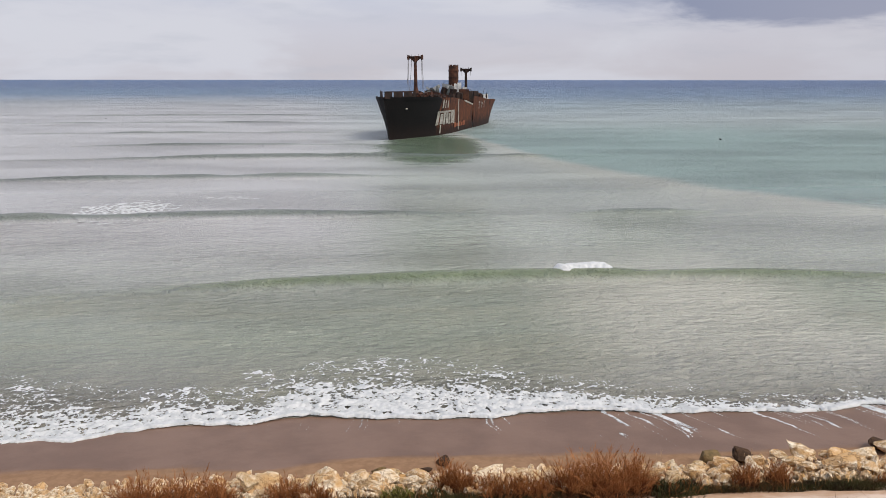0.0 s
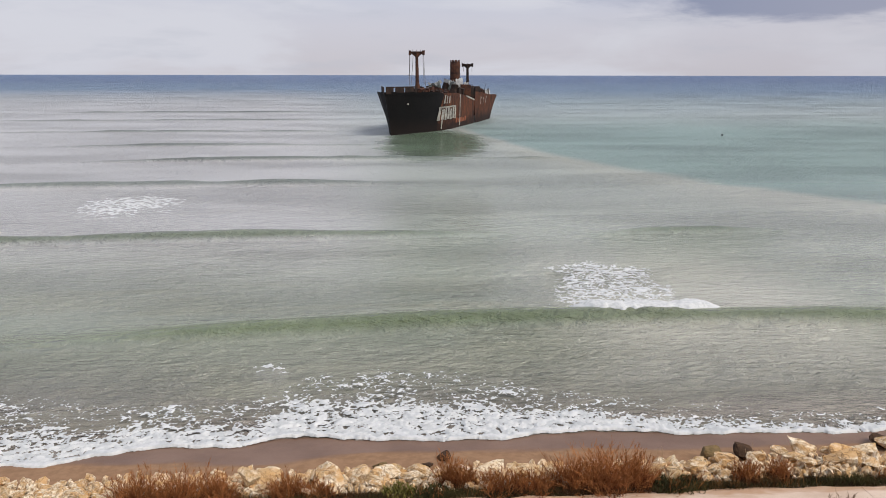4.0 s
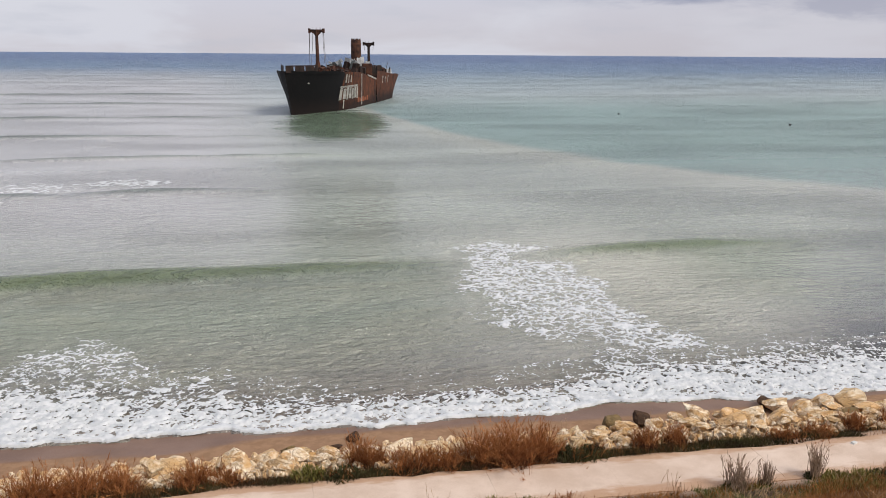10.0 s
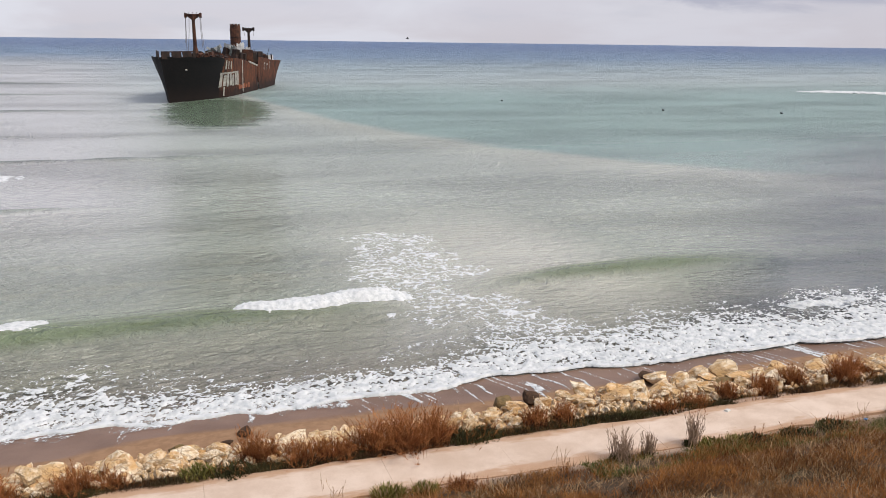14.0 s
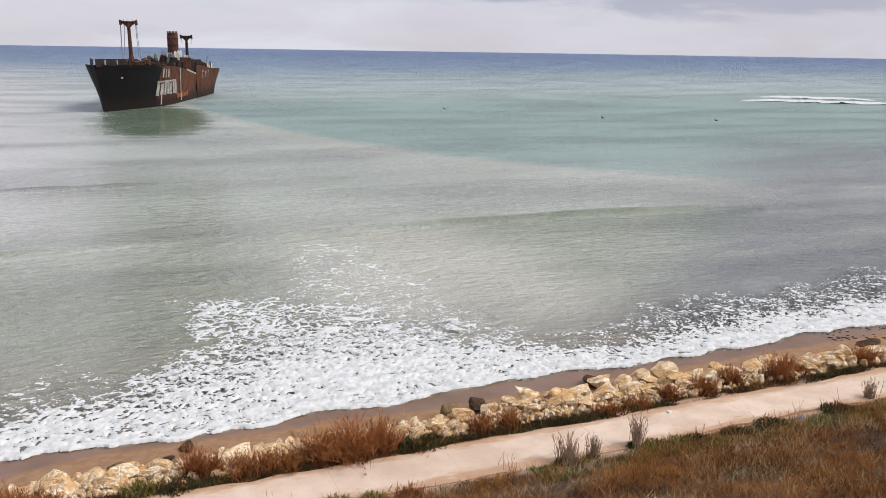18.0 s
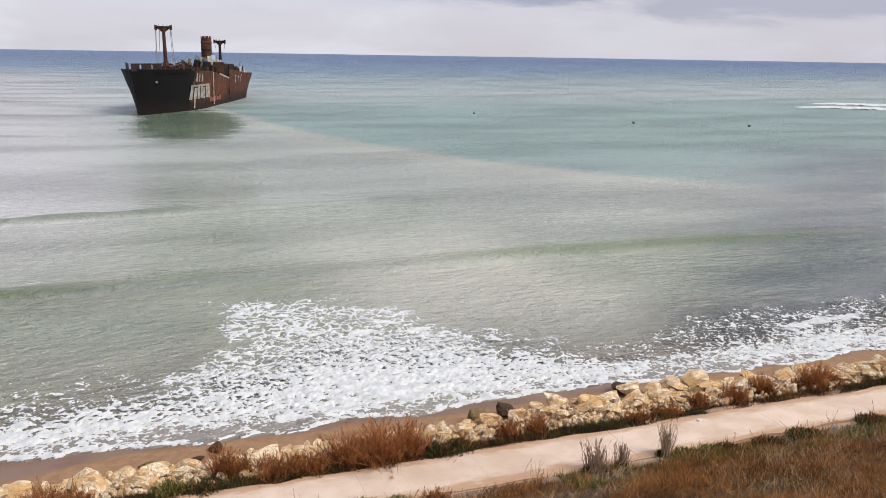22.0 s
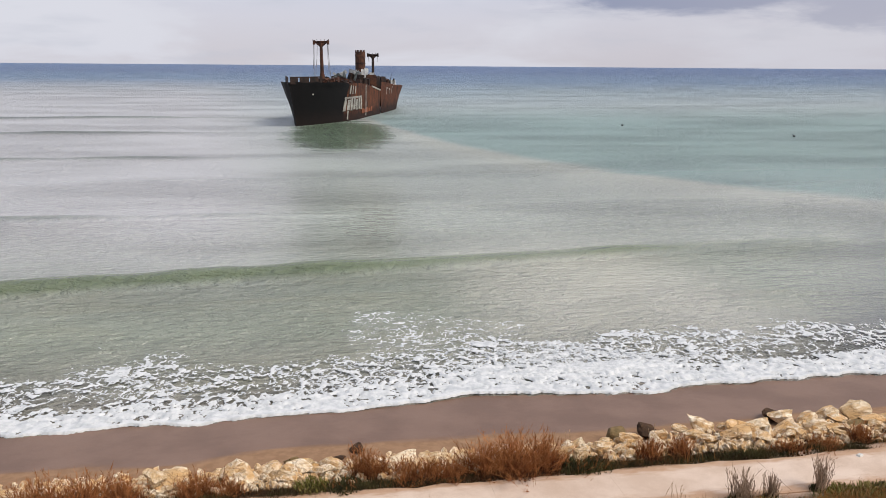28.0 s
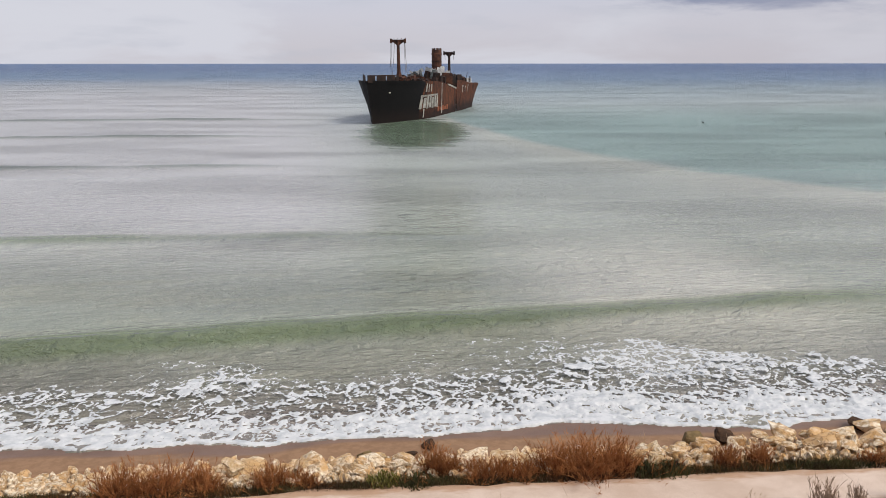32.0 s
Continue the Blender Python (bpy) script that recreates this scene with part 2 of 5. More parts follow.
    bump(n, speck, 0.6, 0.04)
    return m


def make_ground():
    """Sand, soil and grass litter of one sheet of ground."""
    m, n = material("ground", 0.9, 0.0, 0.5)
    s = n.add("ShaderNodeSeparateXYZ")
    n.link(n.obj, s.inputs[0])
    b = s.outputs[1]
    big, mid, fine = n.noise(n.obj, 0.35, 4.0, 0.6), n.noise(n.obj, 2.2, 5.0, 0.6), n.noise(n.obj, 40.0, 4.0, 0.7)
    edge = n.math("ADD", b, n.math("MULTIPLY", n.math("SUBTRACT", n.noise(n.scaled(n.obj, (0.12, 0.5, 1)), 1.0, 4.0, 0.5), 0.5), 3.2))
    sand = n.mix(n.step(mid, 0.35, 0.65), (0.25, 0.142, 0.076), (0.315, 0.187, 0.105))
    wet = n.step(edge, 5.6, 6.3)
    sand = n.mix(wet, sand, n.mix(n.step(big, 0.35, 0.65), (0.165, 0.095, 0.063), (0.215, 0.130, 0.090)))
    soil = n.mix(n.step(mid, 0.4, 0.6), (0.035, 0.021, 0.010), (0.085, 0.046, 0.019))
    soil = n.mix(n.step(big, 0.55, 0.7), soil, (0.06, 0.05, 0.02))
    pale = n.math("MULTIPLY", n.step(b, -3.6, -2.7), n.step(b, 0.3, 0.9, 1.0, 0.0))
    soil = n.mix(n.math("MULTIPLY", pale, 0.8), soil, n.mix(fine, (0.42, 0.28, 0.20), (0.56, 0.41, 0.31)))
    colour(n, n.mix(n.step(b, 1.2, 3.0), soil, sand))
    n.put(n.math("SUBTRACT", 0.92, n.math("MULTIPLY", wet, 0.45)), n.shader.inputs["Roughness"])
    bump(n, n.math("ADD", n.math("MULTIPLY", fine, 0.3), mid), 0.35, 0.03)
    return m


def make_hull(name, rusty):
    m, n = material(name, 0.75, 0.0, 0.2)
    s = n.add("ShaderNodeSeparateXYZ")
    n.link(n.obj, s.inputs[0])
    streak = n.noise(n.scaled(n.obj, (0.9, 0.9, 0.10)), 1.6, 6.0, 0.65)
    blot = n.noise(n.obj, 0.35, 6.0, 0.65)
    fine = n.noise(n.obj, 3.0, 6.0, 0.7)
    paint = n.mix(n.step(fine, 0.4, 0.7), (0.005, 0.005, 0.006), (0.015, 0.012, 0.012))
    rust = n.mix(n.step(fine, 0.35, 0.68), (0.045, 0.018, 0.012), (0.165, 0.060, 0.030))
    rust = n.mix(n.math("MULTIPLY", n.step(n.noise(n.scaled(n.obj, (0.5, 0.5, 0.16)), 1.1, 5.0, 0.7), 0.5, 0.62), 0.8), rust, (0.014, 0.009, 0.008))
    rust = n.mix(n.math("MULTIPLY", n.step(streak, 0.50, 0.70), 0.75), rust, (0.25, 0.085, 0.033))
    # rust eats up from the water line and spreads aft
    lowdown = n.step(s.outputs[2], 0.2, 3.4, 0.0, -0.02)
    aft = n.step(s.outputs[0], 17.5, 21.0, 0.0, rusty)
    f = n.math("ADD", n.math("ADD", n.math("MULTIPLY", blot, 0.5), n.math("MULTIPLY", streak, 0.5)), n.math("ADD", lowdown, aft))
    skin = n.mix(n.step(f, 0.60, 0.74), paint, rust)
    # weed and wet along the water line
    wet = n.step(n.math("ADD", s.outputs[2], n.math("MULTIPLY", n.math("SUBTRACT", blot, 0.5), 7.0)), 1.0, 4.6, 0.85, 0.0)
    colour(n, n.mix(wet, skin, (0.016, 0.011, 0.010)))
    bump(n, n.math("ADD", fine, n.math("MULTIPLY", blot, 2.0)), 0.12, 0.03)
    return m


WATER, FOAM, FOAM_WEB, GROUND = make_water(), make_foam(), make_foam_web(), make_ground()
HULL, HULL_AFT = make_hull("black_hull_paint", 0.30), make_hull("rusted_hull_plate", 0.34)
RUST = grained("rusted_steel", (0.024, 0.013, 0.011), (0.125, 0.048, 0.026), 0.8, 0.85, 5.0, 0.6, 0.05)
RUST_DARK = grained("dark_rusted_steel", (0.008, 0.007, 0.007), (0.045, 0.022, 0.015), 0.7, 0.85, 5.0, 0.6, 0.05)
RUST_BRIGHT = grained("orange_rust", (0.20, 0.06, 0.026), (0.36, 0.12, 0.055), 0.9, 0.85, 5.0, 0.4, 0.04)
WHITE_PLATE = grained("chalky_white_paint", (0.45, 0.45, 0.43), (0.85, 0.85, 0.83), 0.5, 0.8, 4.0, 0.4, 0.05)
GREY_PLATE = grained("grey_green_plate", (0.05, 0.06, 0.055), (0.22, 0.24, 0.23), 0.6, 0.75, 4.0, 0.5, 0.05)
PAINT_MARK = grained("faded_white_lettering", (0.20, 0.19, 0.165), (0.52, 0.50, 0.45), 0.8, 0.8, 4.0, 0.3, 0.03)
ROPE = grained("hanging_rope", (0.20, 0.19, 0.19), (0.34, 0.33, 0.33), 2.0, 0.9, 9.0)


def make_stone():
    """Cream limestone with ochre stains in its hollows, pits and hairline cracks."""
    m, n = material("limestone_boulder", 0.85, 0.0, 0.3)
    rnd = n.add("ShaderNodeObjectInfo").outputs["Random"]
    v = n.add("ShaderNodeVectorMath", operation="ADD")
    n.link(n.obj, v.inputs[0]), n.link(n.math("MULTIPLY", rnd, 40.0), v.inputs[1])
    at = v.outputs[0]
    big, mid, fine = n.noise(at, 1.7, 4.0, 0.6), n.noise(at, 5.0, 5.0, 0.65, 0.3), n.noise(at, 22.0, 4.0, 0.7)
    c = n.mix(n.step(mid, 0.35, 0.65), (0.56, 0.38, 0.20), (0.94, 0.84, 0.67))
    c = n.mix(n.math("MULTIPLY", n.step(big, 0.44, 0.60), 0.8), c, n.mix(fine, (0.48, 0.25, 0.085), (0.74, 0.46, 0.19)))
    crack = n.math("ABSOLUTE", n.math("SUBTRACT", n.noise(at, 3.2, 3.0, 0.6, 0.8), 0.5))
    line = n.step(crack, 0.006, 0.03, 1.0, 0.0)
    c = n.mix(n.math("MULTIPLY", line, 0.6), c, (0.30, 0.16, 0.07))
    c = n.mix(n.math("MULTIPLY", n.step(rnd, 0.7, 1.0), 0.45), c, (0.60, 0.42, 0.22))
    colour(n, c)
    h = n.math("SUBTRACT", n.math("ADD", mid, n.math("MULTIPLY", fine, 0.35)), n.math("MULTIPLY", line, 0.5))
    bump(n, h, 0.8, 0.07)
    return m


STONE = make_stone()
STONE_DARK = grained("dark_wet_rock", (0.028, 0.017, 0.011), (0.10, 0.056, 0.032), 1.5, 0.9, 10.0, 0.7, 0.05, 0.2)
STONE_MOSS = grained("mossy_brown_rock", (0.09, 0.065, 0.025), (0.26, 0.17, 0.075), 1.5, 0.85, 9.0, 0.7, 0.05)


def make_concrete():
    """Pale worn concrete with sand and earth drifted over its edges."""
    m, n = material("pale_concrete", 0.9, 0.0, 0.3)
    big, mid, fine = n.noise(n.obj, 0.5, 5.0, 0.6), n.noise(n.scaled(n.obj, (0.5, 1.6, 1.0)), 1.6, 6.0, 0.65), n.noise(n.obj, 25.0, 4.0, 0.7)
    c = n.mix(n.step(n.math("ADD", n.math("MULTIPLY", big, 0.7), n.math("MULTIPLY", fine, 0.3)), 0.36, 0.64), (0.55, 0.42, 0.33), (0.70, 0.57, 0.475))
    s = n.add("ShaderNodeSeparateXYZ")
    n.link(n.obj, s.inputs[0])
    off = n.math("ABSOLUTE", n.math("ADD", s.outputs[1], 1.25))
    drift = n.step(n.math("ADD", off, n.math("MULTIPLY", n.math("SUBTRACT", mid, 0.5), 1.6)), 0.65, 1.25)
    c = n.mix(n.math("MULTIPLY", drift, 0.85), c, n.mix(fine, (0.36, 0.20, 0.11), (0.52, 0.34, 0.22)))
    colour(n, c)
    bump(n, n.math("ADD", fine, n.math("MULTIPLY", mid, 0.6)), 0.4, 0.02)
    return m


CONCRETE = make_concrete()
TWIG = grained("dry_red_brown_twig", (0.22, 0.075, 0.026), (0.56, 0.25, 0.095), 0.6, 0.9, 6.0, 0.2, 0.01, 0.2, 0.0, 0.25)
TWIG_GREY = grained("grey_brown_twig", (0.24, 0.16, 0.11), (0.54, 0.40, 0.29), 0.8, 0.9, 6.0, 0.2, 0.01, 0.2)
STRAW = grained("bleached_straw", (0.32, 0.19, 0.09), (0.62, 0.44, 0.25), 0.8, 0.9, 6.0, 0.2, 0.01, 0.2)
TWIG_PALE = grained("grey_dry_twig", (0.38, 0.24, 0.14), (0.66, 0.49, 0.34), 0.8, 0.9, 6.0, 0.2, 0.01, 0.2)
BRUSH_DARK = grained("dark_red_brown_brush", (0.055, 0.024, 0.012), (0.20, 0.085, 0.035), 0.8, 0.9, 6.0, 0.2, 0.01, 0.2)
LEAF = grained("dark_green_weed", (0.024, 0.026, 0.010), (0.10, 0.088, 0.032), 0.7, 0.8, 6.0, 0.2, 0.01, 0.2)
LEAF_YELLOW = grained("yellow_green_weed", (0.10, 0.095, 0.02), (0.24, 0.21, 0.06), 0.7, 0.8, 6.0, 0.2, 0.01, 0.2)
GRASS_DRY = grained("dry_grass", (0.11, 0.048, 0.018), (0.39, 0.185, 0.062), 0.45, 0.9, 4.0, 0.2, 0.01, 0.2)
GRASS_GREEN = grained("green_grass", (0.05, 0.065, 0.016), (0.16, 0.17, 0.05), 0.35, 0.85, 4.0, 0.2, 0.01, 0.2)
# ---- building helpers ----
class Geo:
    """Collects vertices and faces of one mesh."""

    def __init__(self):
        self.v, self.f = [], []

    def add(self, verts, faces):
        k = len(self.v)
        self.v += [tuple(p) for p in verts]
        self.f += [tuple(i + k for i in q) for q in faces]
        return self

    def box(self, lo, hi, m=None, taper=1.0):
        (x0, y0, z0), (x1, y1, z1) = lo, hi
        cx, cy = (x0 + x1) / 2, (y0 + y1) / 2
        t = lambda x, y: (cx + (x - cx) * taper, cy + (y - cy) * taper)
        v = [(x0, y0, z0), (x1, y0, z0), (x1, y1, z0), (x0, y1, z0)]
        v += [(*t(x, y), z1) for x, y, _ in v]
        if m is not None:
            v = [m @ Vector(p) for p in v]
        return self.add(v, [(3, 2, 1, 0), (4, 5, 6, 7), (0, 1, 5, 4), (1, 2, 6, 5), (2, 3, 7, 6), (3, 0, 4, 7)])

    def tube(self, points, radii, sides=6, cap=True):
        points = [Vector(p) for p in points]
        rings = []
        for i, p in enumerate(points):
            d = (points[min(i + 1, len(points) - 1)] - points[max(i - 1, 0)]).normalized()
            side = d.cross(Vector((0.31, 0.87, 0.2))).normalized()
            other = d.cross(side)
            r = radii[i] if isinstance(radii, (list, tuple)) else radii
            rings.append([p + (side * math.cos(k * math.tau / sides) + other * math.sin(k * math.tau / sides)) * r for k in range(sides)])
        faces = []
        for i in range(len(points) - 1):
            for k in range(sides):
                j = (k + 1) % sides
                faces.append((i * sides + k, i * sides + j, (i + 1) * sides + j, (i + 1) * sides + k))
        if cap:
            faces += [tuple(reversed(range(sides))), tuple((len(points) - 1) * sides + k for k in range(sides))]
        return self.add([p for r in rings for p in r], faces)

    def mesh(self, name, mat, smooth=False):
        me = bpy.data.meshes.new(name)
        me.from_pydata(self.v, [], self.f)
        me.materials.append(mat)
        if smooth:
            me.shade_smooth()
        me.update()
        return me


def part(name, geo, mat, parent, label="", smooth=False):
    ob = new(name, geo if isinstance(geo, bpy.types.Mesh) else geo.mesh(name, mat, smooth))
    ob.parent = parent
    return tagged(ob, label) if label else ob


def lattice(seed, n=256):
    return np.random.RandomState(seed).rand(n, n)


LATTICES = [lattice(s) for s in range(12)]


def value_noise(x, y, seed):
    g = LATTICES[seed % 12]
    i, j = np.floor(x).astype(int), np.floor(y).astype(int)
    u, v = x - i, y - j
    u, v = u * u * (3 - 2 * u), v * v * (3 - 2 * v)
    at = lambda p, q: g[p % 256, q % 256]
    return (at(i, j) * (1 - u) + at(i + 1, j) * u) * (1 - v) + (at(i, j + 1) * (1 - u) + at(i + 1, j + 1) * u) * v


def fbm(x, y, seed, octaves=4, gain=0.5):
    total, amp, norm = 0.0, 1.0, 0.0
    for k in range(octaves):
        total = total + amp * value_noise(x * 2 ** k + 17 * k, y * 2 ** k + 31 * k, seed + k)
        norm, amp = norm + amp, amp * gain
    return total / norm


def sheet(name, xs, ys, height, mat, keep=None, smooth=True):
    """A height field over the grid xs, ys; keep drops the faces that would never show."""
    X, Y = np.meshgrid(xs, ys)
    Z = height(X, Y) if callable(height) else height
    v = np.stack([X, Y, Z], -1).reshape(-1, 3)
    n, k = len(ys), len(xs)
    i = (np.arange(n - 1)[:, None] * k + np.arange(k - 1)[None, :])
    f = np.stack([i, i + 1, i + k + 1, i + k], -1).reshape(-1, 4)
    if keep is not None:
        f = f[keep(Z).reshape(-1)[f].any(1)]
        used = np.unique(f)
        lut = np.zeros(len(v), int)
        lut[used] = np.arange(len(used))
        v, f = v[used], lut[f]
    me = bpy.data.meshes.new(name)
    me.from_pydata(v.tolist(), [], f.tolist())
    me.materials.append(mat)
    if smooth:
        me.shade_smooth()
    return me


# ---- ground ----
PROFILE_B = [-5000, -60, -29.0, -27.0, -25.5, -23.5, -20, -16, -12, -8, -5, -2.8, -2.5, -0.1, 0.2, 0.7, 1.0, 3.2, 13.2, 40, 100, 400, 5000]
PROFILE_Z = [18, 16, 15.45, 15.3, 13.6, 10.8, 7.6, 5.2, 3.8, 2.7, 1.95, 1.52, 1.40, 1.40, 1.50, 1.46, 1.25, 0.705, 0.0, -2.4, -4, -8, -20]


def ground_z(a, b):
    rough = np.where((b < -2.8), np.minimum(1.0, (-2.8 - b) / 3.0), 0.0)
    return np.interp(b, PROFILE_B, PROFILE_Z) + rough * (fbm(a * 0.35, b * 0.35, 3) - 0.5) * 0.7 + np.where((b > 2.5) & (b < 5.2), (fbm(a * 0.25, b * 0.25, 5) - 0.5) * 0.07, 0)


far = [-4600, -2000, -800, -300, -150, -90]
along = np.array(far + list(np.arange(-60, 90.1, 0.75)) + [-v for v in far[::-1]])
out = np.array([-4600, -1500, -400, -120, -60, -40] + list(np.arange(-32, 20, 0.4)) + [25, 40, 70, 150, 400, 1500, 4600])
ground = tagged(new("ground", sheet("ground", along, out, ground_z, GROUND)), "sandy beach, earth bank and dry grassy slope", "ground", kind="structure")
ground.matrix_world = SHORE

# ---- sea ----
def sea_z(x, y):
    return 0.0 * x


grid = np.array([-4500, -1500, -500] + list(np.arange(-200, 301, 20.0)) + [600, 1500, 4500])
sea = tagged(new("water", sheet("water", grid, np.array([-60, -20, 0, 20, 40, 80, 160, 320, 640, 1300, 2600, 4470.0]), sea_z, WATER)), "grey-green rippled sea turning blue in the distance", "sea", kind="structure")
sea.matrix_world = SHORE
# ---- the wreck: x aft from the foot of the stem, y to the far side ----
ship = tagged(new("shipwreck"), "rusted black cargo ship wreck aground in the shallows", "shipwreck")
ship.matrix_world = pose(-14.6, 229.0, 0, 0, 0, 75.5) @ Matrix.Diagonal((1.10, 1, 1, 1))
WL_S, WL_H = [-4, 0, 3, 6.5, 14, 22, 30, 66, 84, 96, 104], [0.0, 0.0, 1.3, 2.7, 5.6, 8.3, 9.2, 9.3, 8.2, 5.0, 0.6]
TOP_S, TOP_H = [-4.6, -3, -1, 2, 6, 12, 18, 66, 92, 102, 107], [0.0, 1.4, 2.6, 4.3, 6.0, 8.0, 9.4, 9.5, 9.4, 7.6, 1.2]
EDGE_S, EDGE_Z = [-5, 0, 12, 30, 38, 48, 57.0], [11.9, 11.7, 11.4, 10.7, 10.3, 9.0, 7.7]


def hull_y(s, z):
    f = min(max(z / 11.0, 0.0), 1.05) ** 1.25
    return float(np.interp(s, WL_S, WL_H)) * (1 - f) + float(np.interp(s, TOP_S, TOP_H)) * f


def stem_shift(s, z):
    """How far the raked stem leans forward at a height."""
    return -4.5 * max(0.0, 1 - max(s, 0) / 10.0) * min(max(z / 11.5, -0.15), 1.0) if s < 10 else 0.0


def hull_shell(stations, top):
    g = Geo()
    n = 9
    for side in (-1, 1):
        rows = []
        for s in stations:
            zt = top(s)
            col = []
            for k in range(n):
                z = -2.5 + (zt + 2.5) * k / (n - 1)
                dent = 0.10 * (noise.noise(Vector((s * 0.21, z * 0.35, side * 3.0))))
                col.append((s + stem_shift(s, z), side * max(hull_y(s + stem_shift(s, z), z) + dent * min(1.0, s / 3), 0.0) * min(1.0, s / 1.5), z))
            rows.append(col)
        flat = [p for r in rows for p in r]
        faces = []
        for i in range(len(stations) - 1):
            for k in range(n - 1):
                q = (i * n + k, i * n + k + 1, (i + 1) * n + k + 1, (i + 1) * n + k)
                faces.append(q if side > 0 else q[::-1])
        g.add(flat, faces)
    return g


fore_stations = [0, 0.6, 1.5, 3, 5, 7, 9, 12, 15, 18, 22, 26, 30, 34, 38, 42, 46, 50, 54, 56.6]
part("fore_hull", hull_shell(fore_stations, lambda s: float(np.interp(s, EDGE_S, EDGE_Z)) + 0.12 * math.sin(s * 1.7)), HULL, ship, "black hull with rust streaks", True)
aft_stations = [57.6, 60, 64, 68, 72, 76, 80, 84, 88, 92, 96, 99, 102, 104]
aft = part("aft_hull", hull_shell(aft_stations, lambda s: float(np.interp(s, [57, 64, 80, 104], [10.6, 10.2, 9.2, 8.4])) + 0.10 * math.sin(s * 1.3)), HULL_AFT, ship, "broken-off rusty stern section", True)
aft.matrix_basis = Matrix.Translation((57.6, 0, 0)) @ pose(0.4, 0, 0, 0, 0.4, -1.5) @ Matrix.Translation((-57.6, 0, 0))


def deck_sheet(s0, s1, top, drop, steps=10):
    g = Geo()
    v, f = [], []
    for i in range(steps + 1):
        s = s0 + (s1 - s0) * i / steps
        h = max(hull_y(s, top(s)) - 0.15, 0.05)
        v += [(s, -h, top(s) - drop), (s, h, top(s) - drop)]
    for i in range(steps):
        f.append((2 * i, 2 * i + 2, 2 * i + 3, 2 * i + 1))
    return g.add(v, f)


part("fore_deck", deck_sheet(-2.5, 50, lambda s: float(np.interp(s, EDGE_S, EDGE_Z)), 0.9), RUST_DARK, ship)
part("aft_deck", deck_sheet(59, 102, lambda s: 9.4, 1.2), RUST_DARK, ship)
# torn inner bulkheads at the break
g = Geo()
for k in range(7):
    y = -8.5 + k * 2.6
    g.box((56.0, y, -1.5), (56.4, y + 2.2, 6.2 + 1.4 * math.sin(k * 2.3)))
part("torn_bulkhead", g, RUST_DARK, ship)

# forecastle bulwark: plate with freeing ports, whole on the far bow, a stub on the near one
for side, pts in ((1, [(-4.3, 0.3), (-1.5, 1.7), (2, 3.2), (5, 4.4), (9, 5.9), (14, 7.6)]), (-1, [(-4.3, 0.3), (-1.5, 1.9), (1.0, 3.2), (3.4, 4.4), (5.8, 5.6)])):
    g = Geo()
    path = []
    for (s0, y0), (s1, y1) in zip(pts, pts[1:]):
        for k in range(3):
            path.append((s0 + (s1 - s0) * k / 3, y0 + (y1 - y0) * k / 3))
    path.append(pts[-1])
    for i, ((s0, y0), (s1, y1)) in enumerate(zip(path, path[1:])):
        d = Matrix.Translation((s0, side * y0, 0)) @ Matrix.Rotation(math.atan2(side * (y1 - y0), s1 - s0), 4, "Z")
        ln = math.hypot(s1 - s0, y1 - y0)
        g.box((0, -0.06, 12.85), (ln, 0.06, 13.15), d)
        g.box((0, -0.06, 11.2), (0.45 if i % 4 == 2 else ln, 0.06, 12.9), d)
        g.box((0, -0.05, 11.2), (ln, 0.05, 11.75), d)
    part("bulwark", g, RUST_DARK, ship)

# forward derrick post with cross tree and hanging wires
def derrick(name, s, base, height, arm, lean, tone):
    post = part(name, Geo().tube([(s, 0, base), (s - lean * 0.5, 0, (base + height) / 2), (s - lean, 0, height)], [0.62, 0.52, 0.42], 10), tone, ship)
    g = Geo().box((s - lean - 0.35, -arm, height - 0.05), (s - lean + 0.35, arm, height + 0.28))
    for y in (-arm, arm - 0.5):
        g.box((s - lean - 0.45, y, height - 0.75), (s - lean + 0.45, y + 0.5, height + 0.55))
    for side in (-1, 1):
        g.tube([(s - lean, side * 0.2, height - 1.5), (s - lean, side * arm * 0.7, height)], 0.13, 5)
    x0 = s - lean
    for dx in (-0.22, 0.14):
        g.add([(x0 + dx, -0.45, height - 1.25), (x0 + dx, 0.45, height - 1.25), (x0 + dx, arm * 0.92, height - 0.02), (x0 + dx, -arm * 0.92, height - 0.02),
               (x0 + dx + 0.08, -0.45, height - 1.25), (x0 + dx + 0.08, 0.45, height - 1.25), (x0 + dx + 0.08, arm * 0.92, height - 0.02), (x0 + dx + 0.08, -arm * 0.92, height - 0.02)],
              [(0, 1, 2, 3), (7, 6, 5, 4), (0, 4, 5, 1), (1, 5, 6, 2), (3, 7, 4, 0)])
    part("cross_tree", g, tone, post)
    part("mast_foot", Geo().tube([(s, 0, base - 0.6), (s, 0, base + 1.0), (s - 0.05, 0, base + 3.6)], [1.9, 1.2, 0.6], 8), tone, post)
    for k in range(5):
        part("platform_rail", Geo().tube([(s - lean, -arm + k * arm / 2, height + 0.2), (s - lean, -arm + k * arm / 2 + 0.1, height + 0.75)], 0.06, 5), tone, post)
    return post


